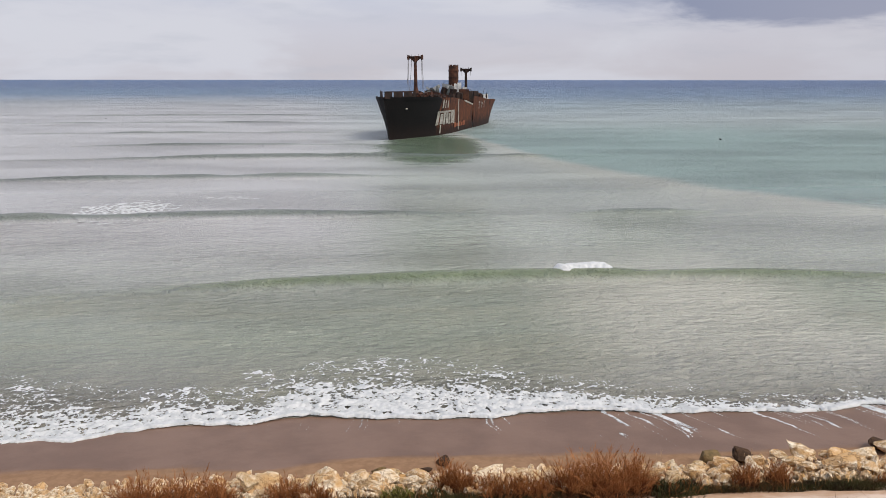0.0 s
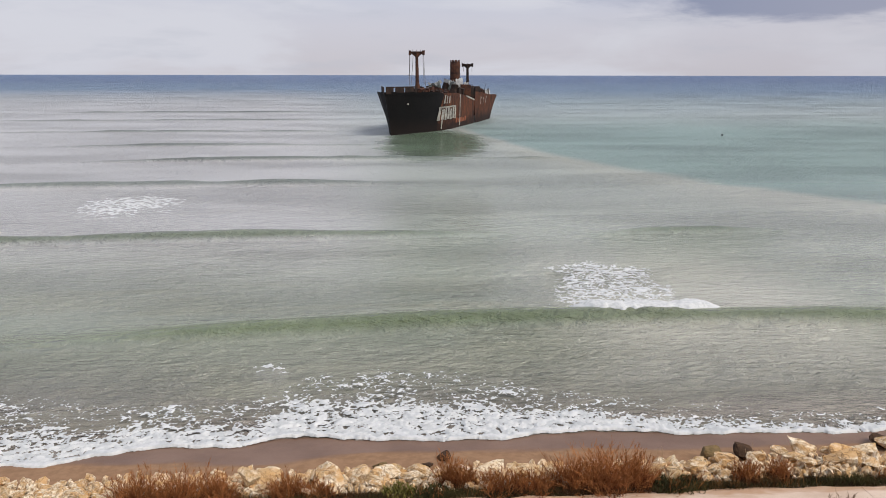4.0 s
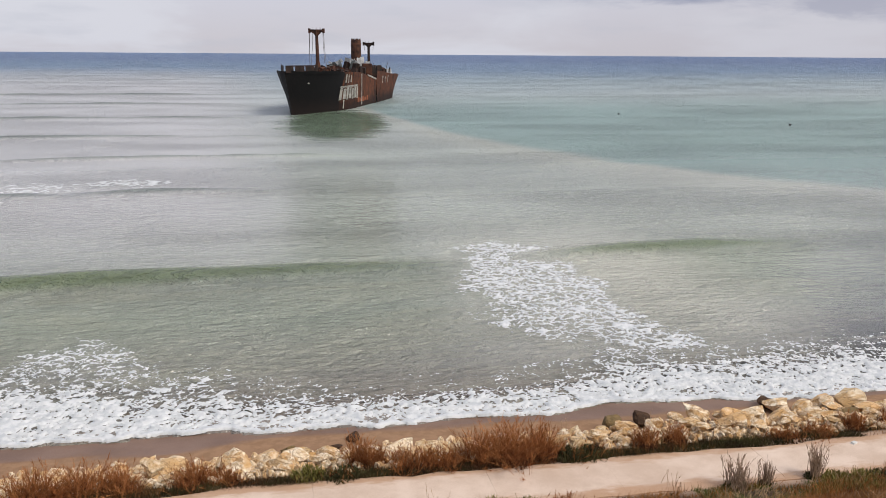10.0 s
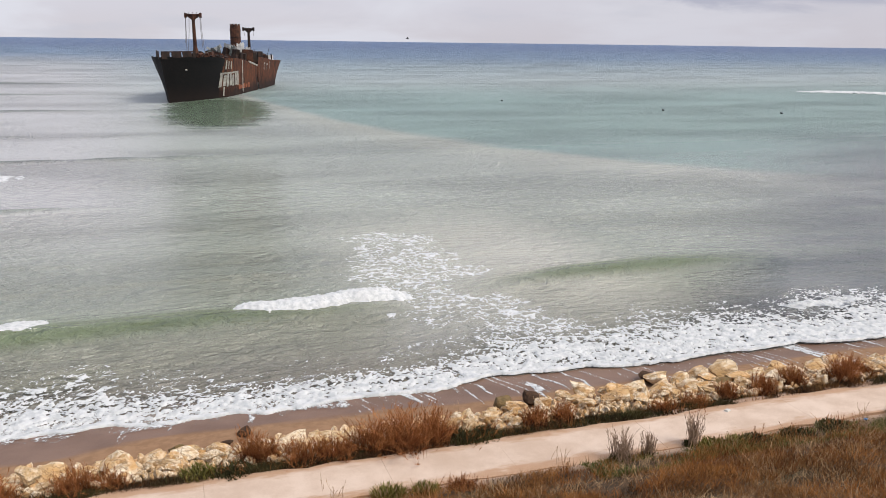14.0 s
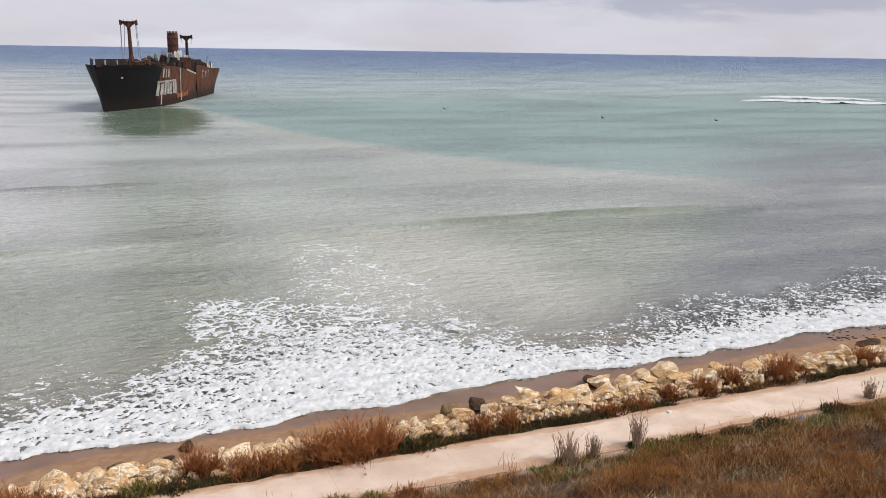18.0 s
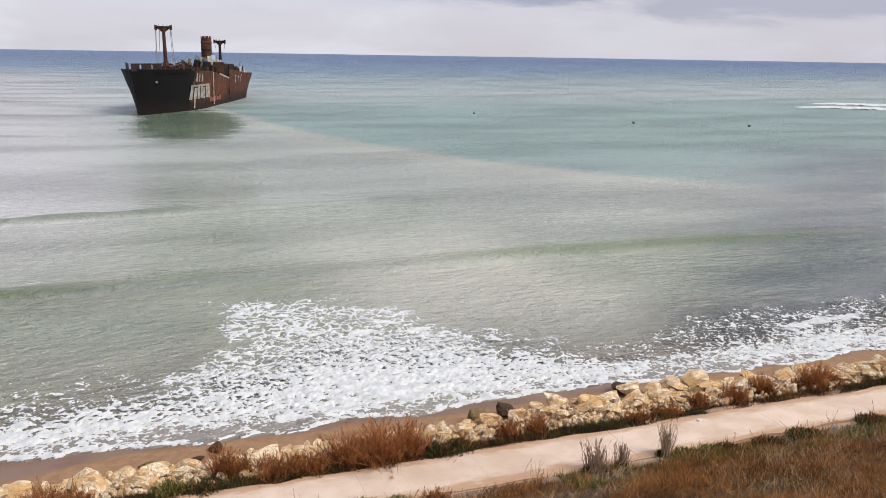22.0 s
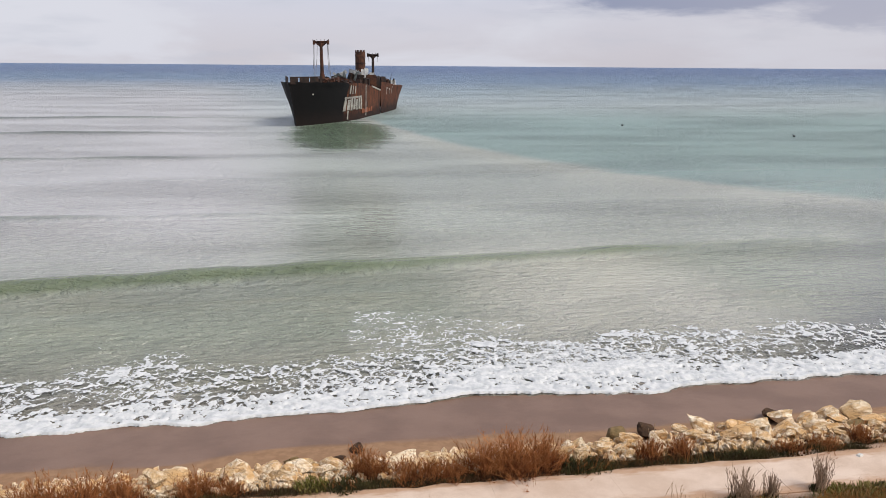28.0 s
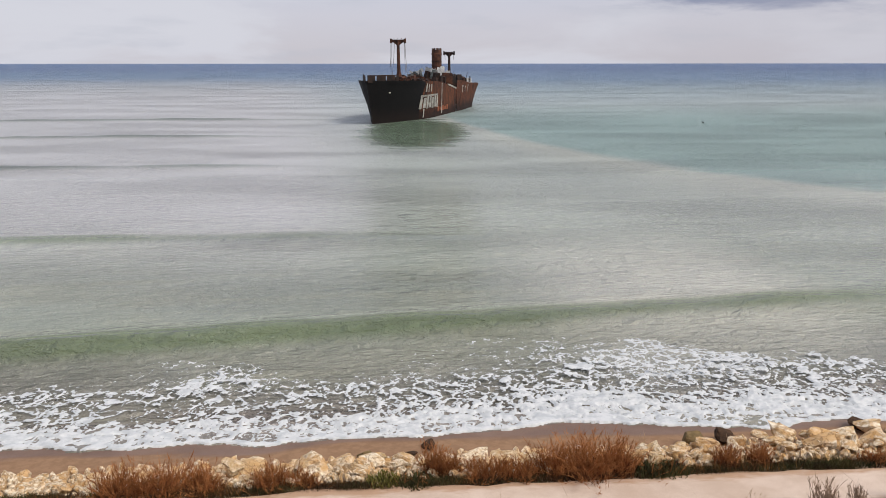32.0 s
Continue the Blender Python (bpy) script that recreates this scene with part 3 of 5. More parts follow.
m1 = derrick("fore_mast", 23.6, 10.0, 22.7, 2.35, 0.6, RUST)
for y, z, sag in ((-2.1, 12.4, -0.6), (-1.9, 13.5, -0.3), (2.1, 12.6, 0.3), (2.2, 15.0, 0.4), (1.1, 12.2, 0.9)):
    part("hanging_wire", Geo().tube([(23.0, y, 22.5), (23.1, y + sag * 0.3, 18), (23.3, y + sag, z)], 0.07, 5), ROPE, m1)
house = part("mast_house", Geo().box((21.0, -2.4, 9.5), (26.0, 1.2, 12.2), None, 0.8), RUST_DARK, ship)
rng = random.Random(4)
for k in range(16):
    c = (rng.uniform(19, 30), rng.uniform(-5, 1.5), 10.2)
    r = Matrix.Translation(c) @ Euler((rng.uniform(-0.5, 0.5), rng.uniform(-0.5, 0.5), rng.uniform(0, 3))).to_matrix().to_4x4()
    g = Geo().box((-0.4, -0.3, -0.3), (rng.uniform(0.4, 1.6), rng.uniform(0.3, 0.9), rng.uniform(0.8, 2.6)), r, 0.7)
    part("winch", g, RUST if k % 3 == 0 else RUST_DARK, ship, "rusty winch")
part("rust_patch", Geo().box((22.6, -5.0, 10.4), (25.0, -3.6, 12.6), None, 0.8), RUST, ship)

# funnel with bands, cowl ring and notched lip
ring = lambda r, z, k, n=18: (63.5 + r * 0.91 * math.cos(math.tau * k / n), -0.8 + r * math.sin(math.tau * k / n), z)
g = Geo()
zs = [(1.72, 9), (1.72, 18.7), (1.80, 18.8), (1.80, 19.3), (1.72, 19.4), (1.70, 20.6)]
for (r0, z0), (r1, z1) in zip(zs, zs[1:]):
    for k in range(18):
        g.add([ring(r0, z0, k), ring(r0, z0, k + 1), ring(r1, z1, k + 1), ring(r1, z1, k)], [(0, 1, 2, 3)])
for k in range(0, 18, 2):
    g.add([ring(1.70, 20.6, k), ring(1.70, 20.6, k + 1), ring(1.70, 21.1, k + 1), ring(1.70, 21.1, k)], [(0, 1, 2, 3)])
funnel = part("funnel", g, RUST, ship, "rust-brown cylindrical funnel", True)
part("funnel_band", Geo().tube([(63.5, -0.8, 16.5), (63.5, -0.8, 16.75)], 1.79, 18), RUST_DARK, funnel)
part("uptake", Geo().tube([(63.5, -0.8, 12.0), (63.5, -0.8, 20.2)], 1.3, 12), RUST_DARK, funnel)

m2 = derrick("aft_mast", 84.5, 9.0, 19.7, 2.1, 0.3, RUST_DARK)
for y in (-1.8, 1.7):
    part("hanging_wire", Geo().tube([(84.2, y, 19.5), (84.3, y * 0.9, 17.2)], 0.07, 5), ROPE, m2)
part("aft_house", Geo().box((80, -2.6, 8.4), (86, 0.8, 11.9), None, 0.9), RUST_DARK, ship)
part("stern_tank", Geo().tube([(97.5, -4.2, 7.8), (97.5, -4.2, 10.3)], [1.5, 1.3], 12), WHITE_PLATE, ship, "chalky white tank on the stern")

# collapsed midship house: dark stumps under torn white and grey plates
rng = random.Random(9)
for k in range(44):
    s, y = rng.uniform(33, 78), rng.uniform(-8, 6)
    h = rng.uniform(1.0, 3.0) * (1.2 - abs(s - 57) / 32)
    r = Matrix.Translation((s, y, 8.0)) @ Euler((rng.uniform(-0.25, 0.25), rng.uniform(-0.25, 0.25), rng.uniform(0, 3))).to_matrix().to_4x4()
    g = Geo().box((-1.2, -0.8, 0), (rng.uniform(0.8, 2.4), rng.uniform(0.5, 1.6), max(h, 0.6) + 1.9), r, rng.uniform(0.4, 1.0))
    part("house_fragment", g, RUST_DARK if k % 4 else RUST, ship)


def torn_plate(mat, s, y, z, wide, tall, rot, seed, name):
    rng = random.Random(seed)
    n = 6
    g = Geo()
    v, f = [], []
    for i in range(n + 1):
        for k in (0, 1):
            t = i / n
            v.append((rng.uniform(-0.08, 0.08), (t - 0.5) * wide, k * tall * rng.uniform(0.88, 1.06)))
    for i in range(n):
        f.append((2 * i, 2 * i + 2, 2 * i + 3, 2 * i + 1))
    back = [(x + 0.12, y0, z0) for x, y0, z0 in v]
    m = len(v)
    f += [tuple(reversed([q + m for q in face])) for face in f]
    g.add([(Matrix.Translation((s, y, z)) @ Euler([radians(q) for q in rot]).to_matrix().to_4x4()) @ Vector(p) for p in v + back], f)
    return part(name, g, mat, ship)


torn_plate(WHITE_PLATE, 57.5, -3.9, 9.9, 2.5, 5.2, (0, 0, 4), 1, "white_plate")
torn_plate(WHITE_PLATE, 56.8, -0.6, 13.0, 4.2, 1.5, (16, -20, -6), 2, "white_plate")
torn_plate(WHITE_PLATE, 56.5, 3.4, 12.6, 3.6, 1.2, (-28, -10, 8), 3, "white_plate")
torn_plate(GREY_PLATE, 52.0, 2.4, 9.8, 3.6, 3.8, (-38, -22, 5), 4, "grey_plate")
torn_plate(GREY_PLATE, 50.0, 5.0, 9.6, 4.8, 2.3, (-24, 10, 14), 5, "grey_plate")
torn_plate(GREY_PLATE, 55.0, -0.8, 9.6, 1.3, 4.6, (18, 0, 0), 6, "grey_plate")
torn_plate(GREY_PLATE, 54.0, 1.2, 9.2, 0.9, 4.8, (-16, 0, 0), 12, "grey_plate")
torn_plate(WHITE_PLATE, 57.0, -6.2, 9.6, 1.6, 4.2, (4, 0, 2), 21, "white_plate")
torn_plate(WHITE_PLATE, 56.4, -1.9, 9.8, 1.7, 4.4, (-7, 0, 3), 22, "white_plate")
torn_plate(WHITE_PLATE, 54.5, 3.6, 11.4, 6.5, 0.7, (33, -12, 4), 23, "white_plate")
torn_plate(GREY_PLATE, 53.5, 3.9, 9.6, 1.0, 3.2, (20, 0, 4), 24, "grey_plate")
torn_plate(WHITE_PLATE, 53.0, 5.2, 9.4, 0.8, 2.6, (-14, 0, 4), 25, "white_plate")
# dark sheet standing for the shaded opening between the white plates
torn_plate(RUST_DARK, 57.8, -2.9, 9.4, 1.2, 3.6, (0, 0, 0), 26, "dark_plate")
torn_plate(RUST, 49.0, 0.6, 9.6, 6.0, 2.4, (14, 0, 10), 7, "rust_plate")
torn_plate(RUST_DARK, 60.0, -5.4, 9.4, 3.2, 3.4, (6, 0, -8), 8, "dark_plate")
for k in range(14):
    rng = random.Random(40 + k)
    s, y = rng.uniform(30, 86), rng.uniform(-7, 5)
    part("bent_stanchion", Geo().tube([(s, y, 8.8), (s + rng.uniform(-1, 1), y + rng.uniform(-0.8, 0.8), 11.0), (s + rng.uniform(-2, 2), y + rng.uniform(-1.6, 1.6), rng.uniform(11.2, 13))], 0.09, 5), RUST_DARK, ship)
for k in range(12):
    s = 60 + k * 3.4
    part("rail_post", Geo().tube([(s, -9.1 + max(0, s - 80) * 0.25, 9.0), (s, -9.1 + max(0, s - 80) * 0.25, 10.7 + 0.5 * (k % 3 == 0))], 0.08, 5), RUST_DARK, ship)


# unreadable faded lettering as bars, and long stains on the seen side
def on_side(s0, s1, z0, z1, mat, name, proud=0.09, label=""):
    g = Geo()
    n = max(2, int(s1 - s0) + 1)
    v, f = [], []
    for i in range(n + 1):
        s = s0 + (s1 - s0) * i / n
        for z in (z0, z1):
            v.append((s + stem_shift(s, z), -(hull_y(s + stem_shift(s, z), z) + proud + 0.1), z))
    for i in range(n):
        f.append((2 * i, 2 * i + 2, 2 * i + 3, 2 * i + 1))
    return part(name, g.add(v, f), mat, ship, label)


for k in range(7):
    s = 18.0 + k * 2.2
    on_side(s, s + (1.75 if k % 2 else 1.5), 3.0 + 0.2 * (k % 2), 6.6 - 0.4 * (k % 3 == 1), PAINT_MARK, "letter_bar")
on_side(17.8, 32.8, 6.55, 7.05, PAINT_MARK, "letter_bar", 0.085)
for k in range(3):
    s = 20.6 + k * 2.3
    on_side(s, s + 1.1 - 0.3 * (k == 1), 7.9, 10.4 - 0.2 * k, PAINT_MARK, "letter_bar")
on_side(37.0, 37.8, 0.6, 10.1, PAINT_MARK, "stain_streak", 0.10)
on_side(20.6, 21.2, 0.5, 3.0, PAINT_MARK, "stain_streak", 0.10)
for k in range(5):
    on_side(32.5 + k * 2.7, 34.6 + k * 2.7, 1.6 + 0.1 * (k % 2), 3.1 - 0.3 * (k % 2), RUST_BRIGHT, "red_letter_bar", 0.10)
for k in range(6):
    s = 64 + k * 4.2
    on_side(s, s + 0.5, 6.2, 8.7 - 0.4 * (k % 3), PAINT_MARK, "stain_streak", 0.35)
    on_side(s + 0.6, s + 1.6, 8.0 - 0.4 * (k % 2), 8.6 - 0.4 * (k % 2), PAINT_MARK, "stain_streak", 0.36)
# bright torn edge where the side plating steps down to the break
g = Geo()
for s0, s1 in ((45.5, 48.5), (48.5, 51.5), (51.5, 54.2), (54.2, 56.6)):
    z0, z1 = (float(np.interp(q, EDGE_S, EDGE_Z)) for q in (s0, s1))
    y0, y1 = -hull_y(s0, z0) - 0.16, -hull_y(s1, z1) - 0.16
    g.add([(s0, y0, z0 - 0.15), (s1, y1, z1 - 0.15), (s1, y1, z1 + 0.35), (s0, y0, z0 + 0.35), (s0, y0 + 0.3, z0 - 0.15), (s1, y1 + 0.3, z1 - 0.15), (s1, y1 + 0.3, z1 + 0.35), (s0, y0 + 0.3, z0 + 0.35)],
          [(0, 1, 2, 3), (3, 2, 6, 7), (0, 4, 5, 1), (4, 7, 6, 5)])
part("torn_edge", g, PAINT_MARK, ship, "pale bent edge of torn plating")
# hawse hole and scupper dots on the bow
part("hawse_pipe", Geo().tube([(3.2, -4.1, 8.3), (3.0, -3.2, 8.5)], 0.22, 10), PAINT_MARK, ship)
# ---- path ----
path_row = tagged(new("pavement"), "pale pinkish concrete path with sandy edges", "path", kind="structure")
path_row.matrix_world = SHORE
rng = random.Random(2)
JOINTS = [-40, -31, -23, -15.5, -8.5, -1.5, 5.0, 9.7, 16.0, 23.5, 31.0, 39.0, 47.0, 56.0, 66.0]


def path_edge(a, side):
    """Ragged edge of the path where sand and turf have crept in."""
    w = float(fbm(np.array(a * 0.45), np.array(side * 9.0), 7, 3)) - 0.5
    return (0.10 + 0.75 * w) if side > 0 else (-2.62 + 0.65 * w + 0.012 * (a - 15) - 0.3 * max(0, (a - 24) / 10))


for a0, a1 in zip(JOINTS, JOINTS[1:]):
    g = Geo()
    n = 14
    lift = rng.uniform(-0.008, 0.008)
    top, low = [], []
    for i in range(n + 1):
        a = a0 + 0.004 + (a1 - a0 - 0.008) * i / n
        for b in (path_edge(a, -1), path_edge(a, 1)):
            top.append((a, b, 1.53 + lift)), low.append((a, b, 1.30))
    m = len(top)
    f = [(2 * i, 2 * i + 2, 2 * i + 3, 2 * i + 1) for i in range(n)]
    f += [(2 * i + 1, 2 * i + 3, 2 * i + 3 + m, 2 * i + 1 + m) for i in range(n)]
    f += [(2 * i + 2, 2 * i, 2 * i + m, 2 * i + 2 + m) for i in range(n)]
    f += [(0, 1, 1 + m, m), (2 * n + 1, 2 * n, 2 * n + m, 2 * n + 1 + m)]
    part("slab", g.add(top + low, f), CONCRETE, path_row)


# ---- boulders ----
def boulder_mesh(seed, mat):
    rng = random.Random(seed)
    bm = bmesh.new()
    bmesh.ops.create_icosphere(bm, subdivisions=3, radius=0.5)
    cuts = [(Vector((rng.gauss(0, 1), rng.gauss(0, 1), rng.gauss(0, 1))).normalized(), rng.uniform(0.22, 0.40)) for _ in range(22)]
    off = Vector((seed * 3.1, seed * 1.7, 0))
    for v in bm.verts:
        p = v.co.copy()
        for d, r in cuts:
            over = p.dot(d) - r
            if over > 0:
                p -= d * over
        p *= 1 + 0.16 * noise.noise(p * 2.4 + off) + 0.14 * noise.noise(p * 5.5 + off) + 0.085 * noise.noise(p * 12 + off)
        v.co = p
    me = bpy.data.meshes.new("boulder")
    bm.to_mesh(me)
    bm.free()
    me.materials.append(mat)
    me.shade_smooth()
    me.set_sharp_from_angle(angle=radians(15))
    return me


PALE = [boulder_mesh(s, STONE) for s in range(12)]
DARK = [boulder_mesh(20 + s, STONE_DARK) for s in range(3)]
MOSS = [boulder_mesh(30 + s, STONE_MOSS) for s in range(3)]
rng = random.Random(11)


def boulder(meshes, a, b, size, z=None, label="pale cream limestone boulder in the rock armour", turn=None):
    ob = tagged(new("boulder", rng.choice(meshes)), label, "boulder", "rock armour along the path")
    sx, sy, sz = size
    base = float(ground_z(np.array(a), np.array(b)))
    rz = rng.uniform(0, 360) if turn is None else turn
    ob.matrix_world = SHORE @ pose(a, b, (base if z is None else z) + sz * 0.36, rng.uniform(-15, 15), rng.uniform(-15, 15), rz) @ Matrix.Diagonal((sx * 1.25, sy * 1.25, sz * 1.25, 1))
    return ob


# the large blocks that stand out, along, out and wide
EAST = [(10.3, 2.0, 1.11), (10.8, 1.6, 0.53), (10.8, 3.0, 0.84), (9.7, 3.3, 0.89), (12.2, 3.5, 1.22), (13.6, 3.7, 0.93), (15.9, 4.3, 1.45), (14.9, 3.1, 0.93), (14.9, 4.1, 0.79), (16.9, 4.1, 0.75), (16.8, 2.5, 1.51),
        (17.5, 3.9, 1.14), (18.6, 4.0, 1.26), (20.3, 4.8, 1.26), (17.7, 3.0, 1.06), (19.5, 3.3, 1.42), (21.1, 3.4, 1.45), (21.2, 2.5, 0.82), (21.3, 4.4, 1.32), (22.6, 4.8, 1.35), (24.0, 4.5, 1.79), (24.1, 3.5, 1.4), (22.6, 4.0, 1.04),
        (25.1, 3.6, 1.18), (25.1, 2.4, 1.33), (26.9, 3.4, 1.27), (28.7, 3.5, 1.36), (26.6, 2.4, 1.06), (30.0, 4.0, 1.4), (30.0, 2.9, 1.44), (26.8, 4.1, 1.22)]
WEST = [(-4.5, 3.0, 1.39), (-3.3, 3.0, 1.53), (-2.0, 3.0, 1.48), (-1.7, 3.9, 0.63), (-0.7, 3.0, 1.38), (1.0, 3.0, 0.95), (2.2, 3.4, 1.59), (3.5, 2.6, 1.46), (4.4, 2.4, 1.18), (-4.1, 1.7, 1.25), (-6.8, 2.8, 1.54),
        (-5.4, 2.5, 0.95), (-2.6, 2.0, 1.39), (-7.3, 2.2, 1.05), (2.5, 2.0, 1.07)]
for a, b, wide in EAST + WEST:
    tall = wide * rng.uniform(0.52, 0.68)
    base = float(ground_z(np.array(a), np.array(b))) + (0.36 if b < 3.2 else 0.22) - 0.15 * (a < 8) - 0.36 * (tall - 0.5)
    boulder(PALE, a, b, (wide * 1.04, wide * rng.uniform(0.7, 0.9), tall), base, "large pale cream limestone block in the rock armour", rng.uniform(-25, 25))
# smaller blocks between them and on along the shore, in courses from the sand to the verge
for b0, lo, hi, lift, gap, first in ((3.9, 0.45, 0.95, -0.05, 0.95, 10.0), (3.15, 0.5, 1.1, 0.05, 0.85, -24), (2.55, 0.55, 1.15, 0.28, 0.86, -24), (1.95, 0.5, 1.1, 0.42, 0.86, -24), (1.4, 0.45, 0.85, 0.36, 0.9, -24)):
    a = first
    while a < 47:
        known = -7.5 < a < 5 or 9.5 < a < 30.5
        low = 0.80 if a < -3 else 1.0
        size = rng.uniform(lo, hi) * low * (0.72 if known else 1.05)
        aa, bb = a + rng.uniform(-0.2, 0.2), b0 + rng.uniform(-0.28, 0.28)
        base = float(ground_z(np.array(aa), np.array(bb))) + lift * (0.35 if a < -8 else 1.0) + rng.uniform(-0.08, 0.06) - (0.06 if known else 0)
        boulder(PALE, aa, bb, (size * rng.uniform(0.95, 1.5), size * rng.uniform(0.7, 1.05), size * rng.uniform(0.5, 0.75)), base)
        a += gap * low * rng.uniform(0.8, 1.25) * (1.5 if known else 1.2)
# small stones that fill the gaps
lump = bmesh.new()
bmesh.ops.create_icosphere(lump, subdivisions=1, radius=0.5)
lump_v, lump_f = [v.co.copy() for v in lump.verts], [tuple(v.index for v in f.verts) for f in lump.faces]
lump.free()
g = Geo()
for _ in range(2400):
    aa, bb, size = rng.uniform(-24, 47), rng.uniform(0.8, 3.9), rng.uniform(0.16, 0.55)
    m = Matrix.Translation((aa, bb, float(ground_z(np.array(aa), np.array(bb))) + rng.uniform(0, 0.30))) @ Euler((rng.random() * 3, rng.random() * 3, rng.random() * 3)).to_matrix().to_4x4() @ Matrix.Diagonal((size * 1.3, size, size * 0.7, 1))
    g.add([m @ (p * rng.uniform(0.75, 1.15)) for p in lump_v], lump_f)
tagged(new("rubble", g.mesh("rubble", STONE)), "small pale stones between the boulders", "stones", kind="stuff").matrix_world = SHORE
for aa, bb, s, ms, text in ((0.45, 5.2, 0.66, DARK, "dark brown weathered rock on the sand"), (20.1, 5.45, 0.9, DARK, "black wet rock at the edge of the rock armour"),
                            (11.9, 4.3, 1.1, MOSS, "mossy brown rock in the rock armour"), (13.3, 4.5, 0.9, DARK, "dark wet rock in the rock armour"),
                            (-2.3, 4.2, 0.7, MOSS, "ochre brown rock at the edge of the sand"), (-0.4, 4.3, 0.45, DARK, "flat dark rock at the edge of the sand"), (37.5, 4.0, 1.3, DARK, "flat dark rock shelf at the water"),
                            (23.0, 3.2, 1.0, MOSS, "mossy brown rock in the rock armour")):
    boulder(ms, aa, bb, (s * 1.3, s, s * 0.7), None, text)


# ---- plants ----
def bush_geo(seed, stems, tall, spread, twigs, thick=0.011, droop=0.2):
    """Many thin forked stems that rise from one root."""
    rng = random.Random(seed)
    g = Geo()
    for _ in range(stems):
        ang, lean = rng.uniform(0, math.tau), abs(rng.gauss(0, 1)) * (0.68 if droop > 0 else 0.36) * spread
        root = Vector((rng.gauss(0, 0.30 * spread), rng.gauss(0, 0.20 * spread), -0.05))
        h = tall * rng.uniform(0.4, 1.05)
        d = Vector((math.cos(ang) * lean, math.sin(ang) * lean, 1)).normalized()
        pts = [root]
        for k in range(4):
            d = (d + Vector((rng.gauss(0, 0.10), rng.gauss(0, 0.10), -droop * 0.1 * k))).normalized()
            pts.append(pts[-1] + d * h / 4)
        g.tube(pts, [thick, thick * 0.85, thick * 0.7, thick * 0.5, thick * 0.25], 3, False)
        for _ in range(twigs):
            k = rng.randrange(1, 4)
            p = pts[k].lerp(pts[k + 1], rng.random())
            t = (d + Vector((rng.gauss(0, 0.55), rng.gauss(0, 0.55), rng.uniform(0.0, 0.5)))).normalized()
            ln = h * rng.uniform(0.10, 0.26)
            w = Vector((rng.gauss(0, 1), rng.gauss(0, 1), rng.gauss(0, 0.4))).normalized() * thick * 1.1
            g.add([p - w, p + w, p + t * ln], [(0, 1, 2)])
    return g


def leaf_geo(seed, blades, tall, spread, wide=0.016):
    rng = random.Random(seed)
    g = Geo()
    for _ in range(blades):
        ang, r = rng.uniform(0, math.tau), spread * math.sqrt(rng.random())
        p = Vector((math.cos(ang) * r, math.sin(ang) * r, -0.03))
        d = Vector((rng.gauss(0, 0.5), rng.gauss(0, 0.5), 1)).normalized()
        ln = tall * rng.uniform(0.4, 1.0) * (1.1 - 0.5 * r / spread)
        w = Vector((rng.gauss(0, 1), rng.gauss(0, 1), 0)).normalized() * wide
        q = p + d * ln * 0.6
        e = p + d * ln + Vector((rng.gauss(0, 0.1), rng.gauss(0, 0.1), -0.12)) * ln
        g.add([p - w, p + w, q + w * 0.9, q - w * 0.9, e], [(0, 1, 2, 3), (3, 2, 4)])
    return g


def bush(a, b, kind, tall, spread, seed, label, category="bush"):
    ob = tagged(new("bush"), label, category, "bushes along the path")
    ob.matrix_world = SHORE @ pose(a, b, float(ground_z(np.array(a), np.array(b))) + (0.25 if 0.8 < b < 3 else 0.0), 0, 0, seed * 37 % 360)
    if kind == "red":
        part("brushwood", bush_geo(seed, int(170 * spread), tall, spread, 24, 0.0075), TWIG, ob)
        part("undergrowth", leaf_geo(seed + 1, int(420 * spread), tall * 0.55, spread * 0.62), BRUSH_DARK, ob)
    elif kind == "grey":
        part("brushwood", bush_geo(seed, int(85 * spread), tall, spread * 0.7, 9, 0.013, -0.5), TWIG_GREY, ob)
        part("leafage", leaf_geo(seed + 1, int(420 * spread), tall * 0.34, spread * 0.42), LEAF, ob)
    elif kind == "green":
        part("leafage", leaf_geo(seed, int(520 * spread), tall, spread * 0.6, 0.02), LEAF, ob)
        part("brushwood", bush_geo(seed + 2, int(22 * spread), tall * 1.3, spread, 8), TWIG, ob)
    elif kind == "yellow":
        part("leafage", leaf_geo(seed, int(520 * spread), tall, spread * 0.6, 0.02), LEAF_YELLOW, ob)
        part("brushwood", bush_geo(seed + 2, int(14 * spread), tall * 1.1, spread, 8), TWIG_PALE, ob)
    else:
        part("brushwood", bush_geo(seed, int(10 * spread) + 3, tall, spread, 7, 0.009, -0.2), TWIG_PALE, ob)
    for child in ob.children:
        tagged(child, kind="stuff")
    return ob


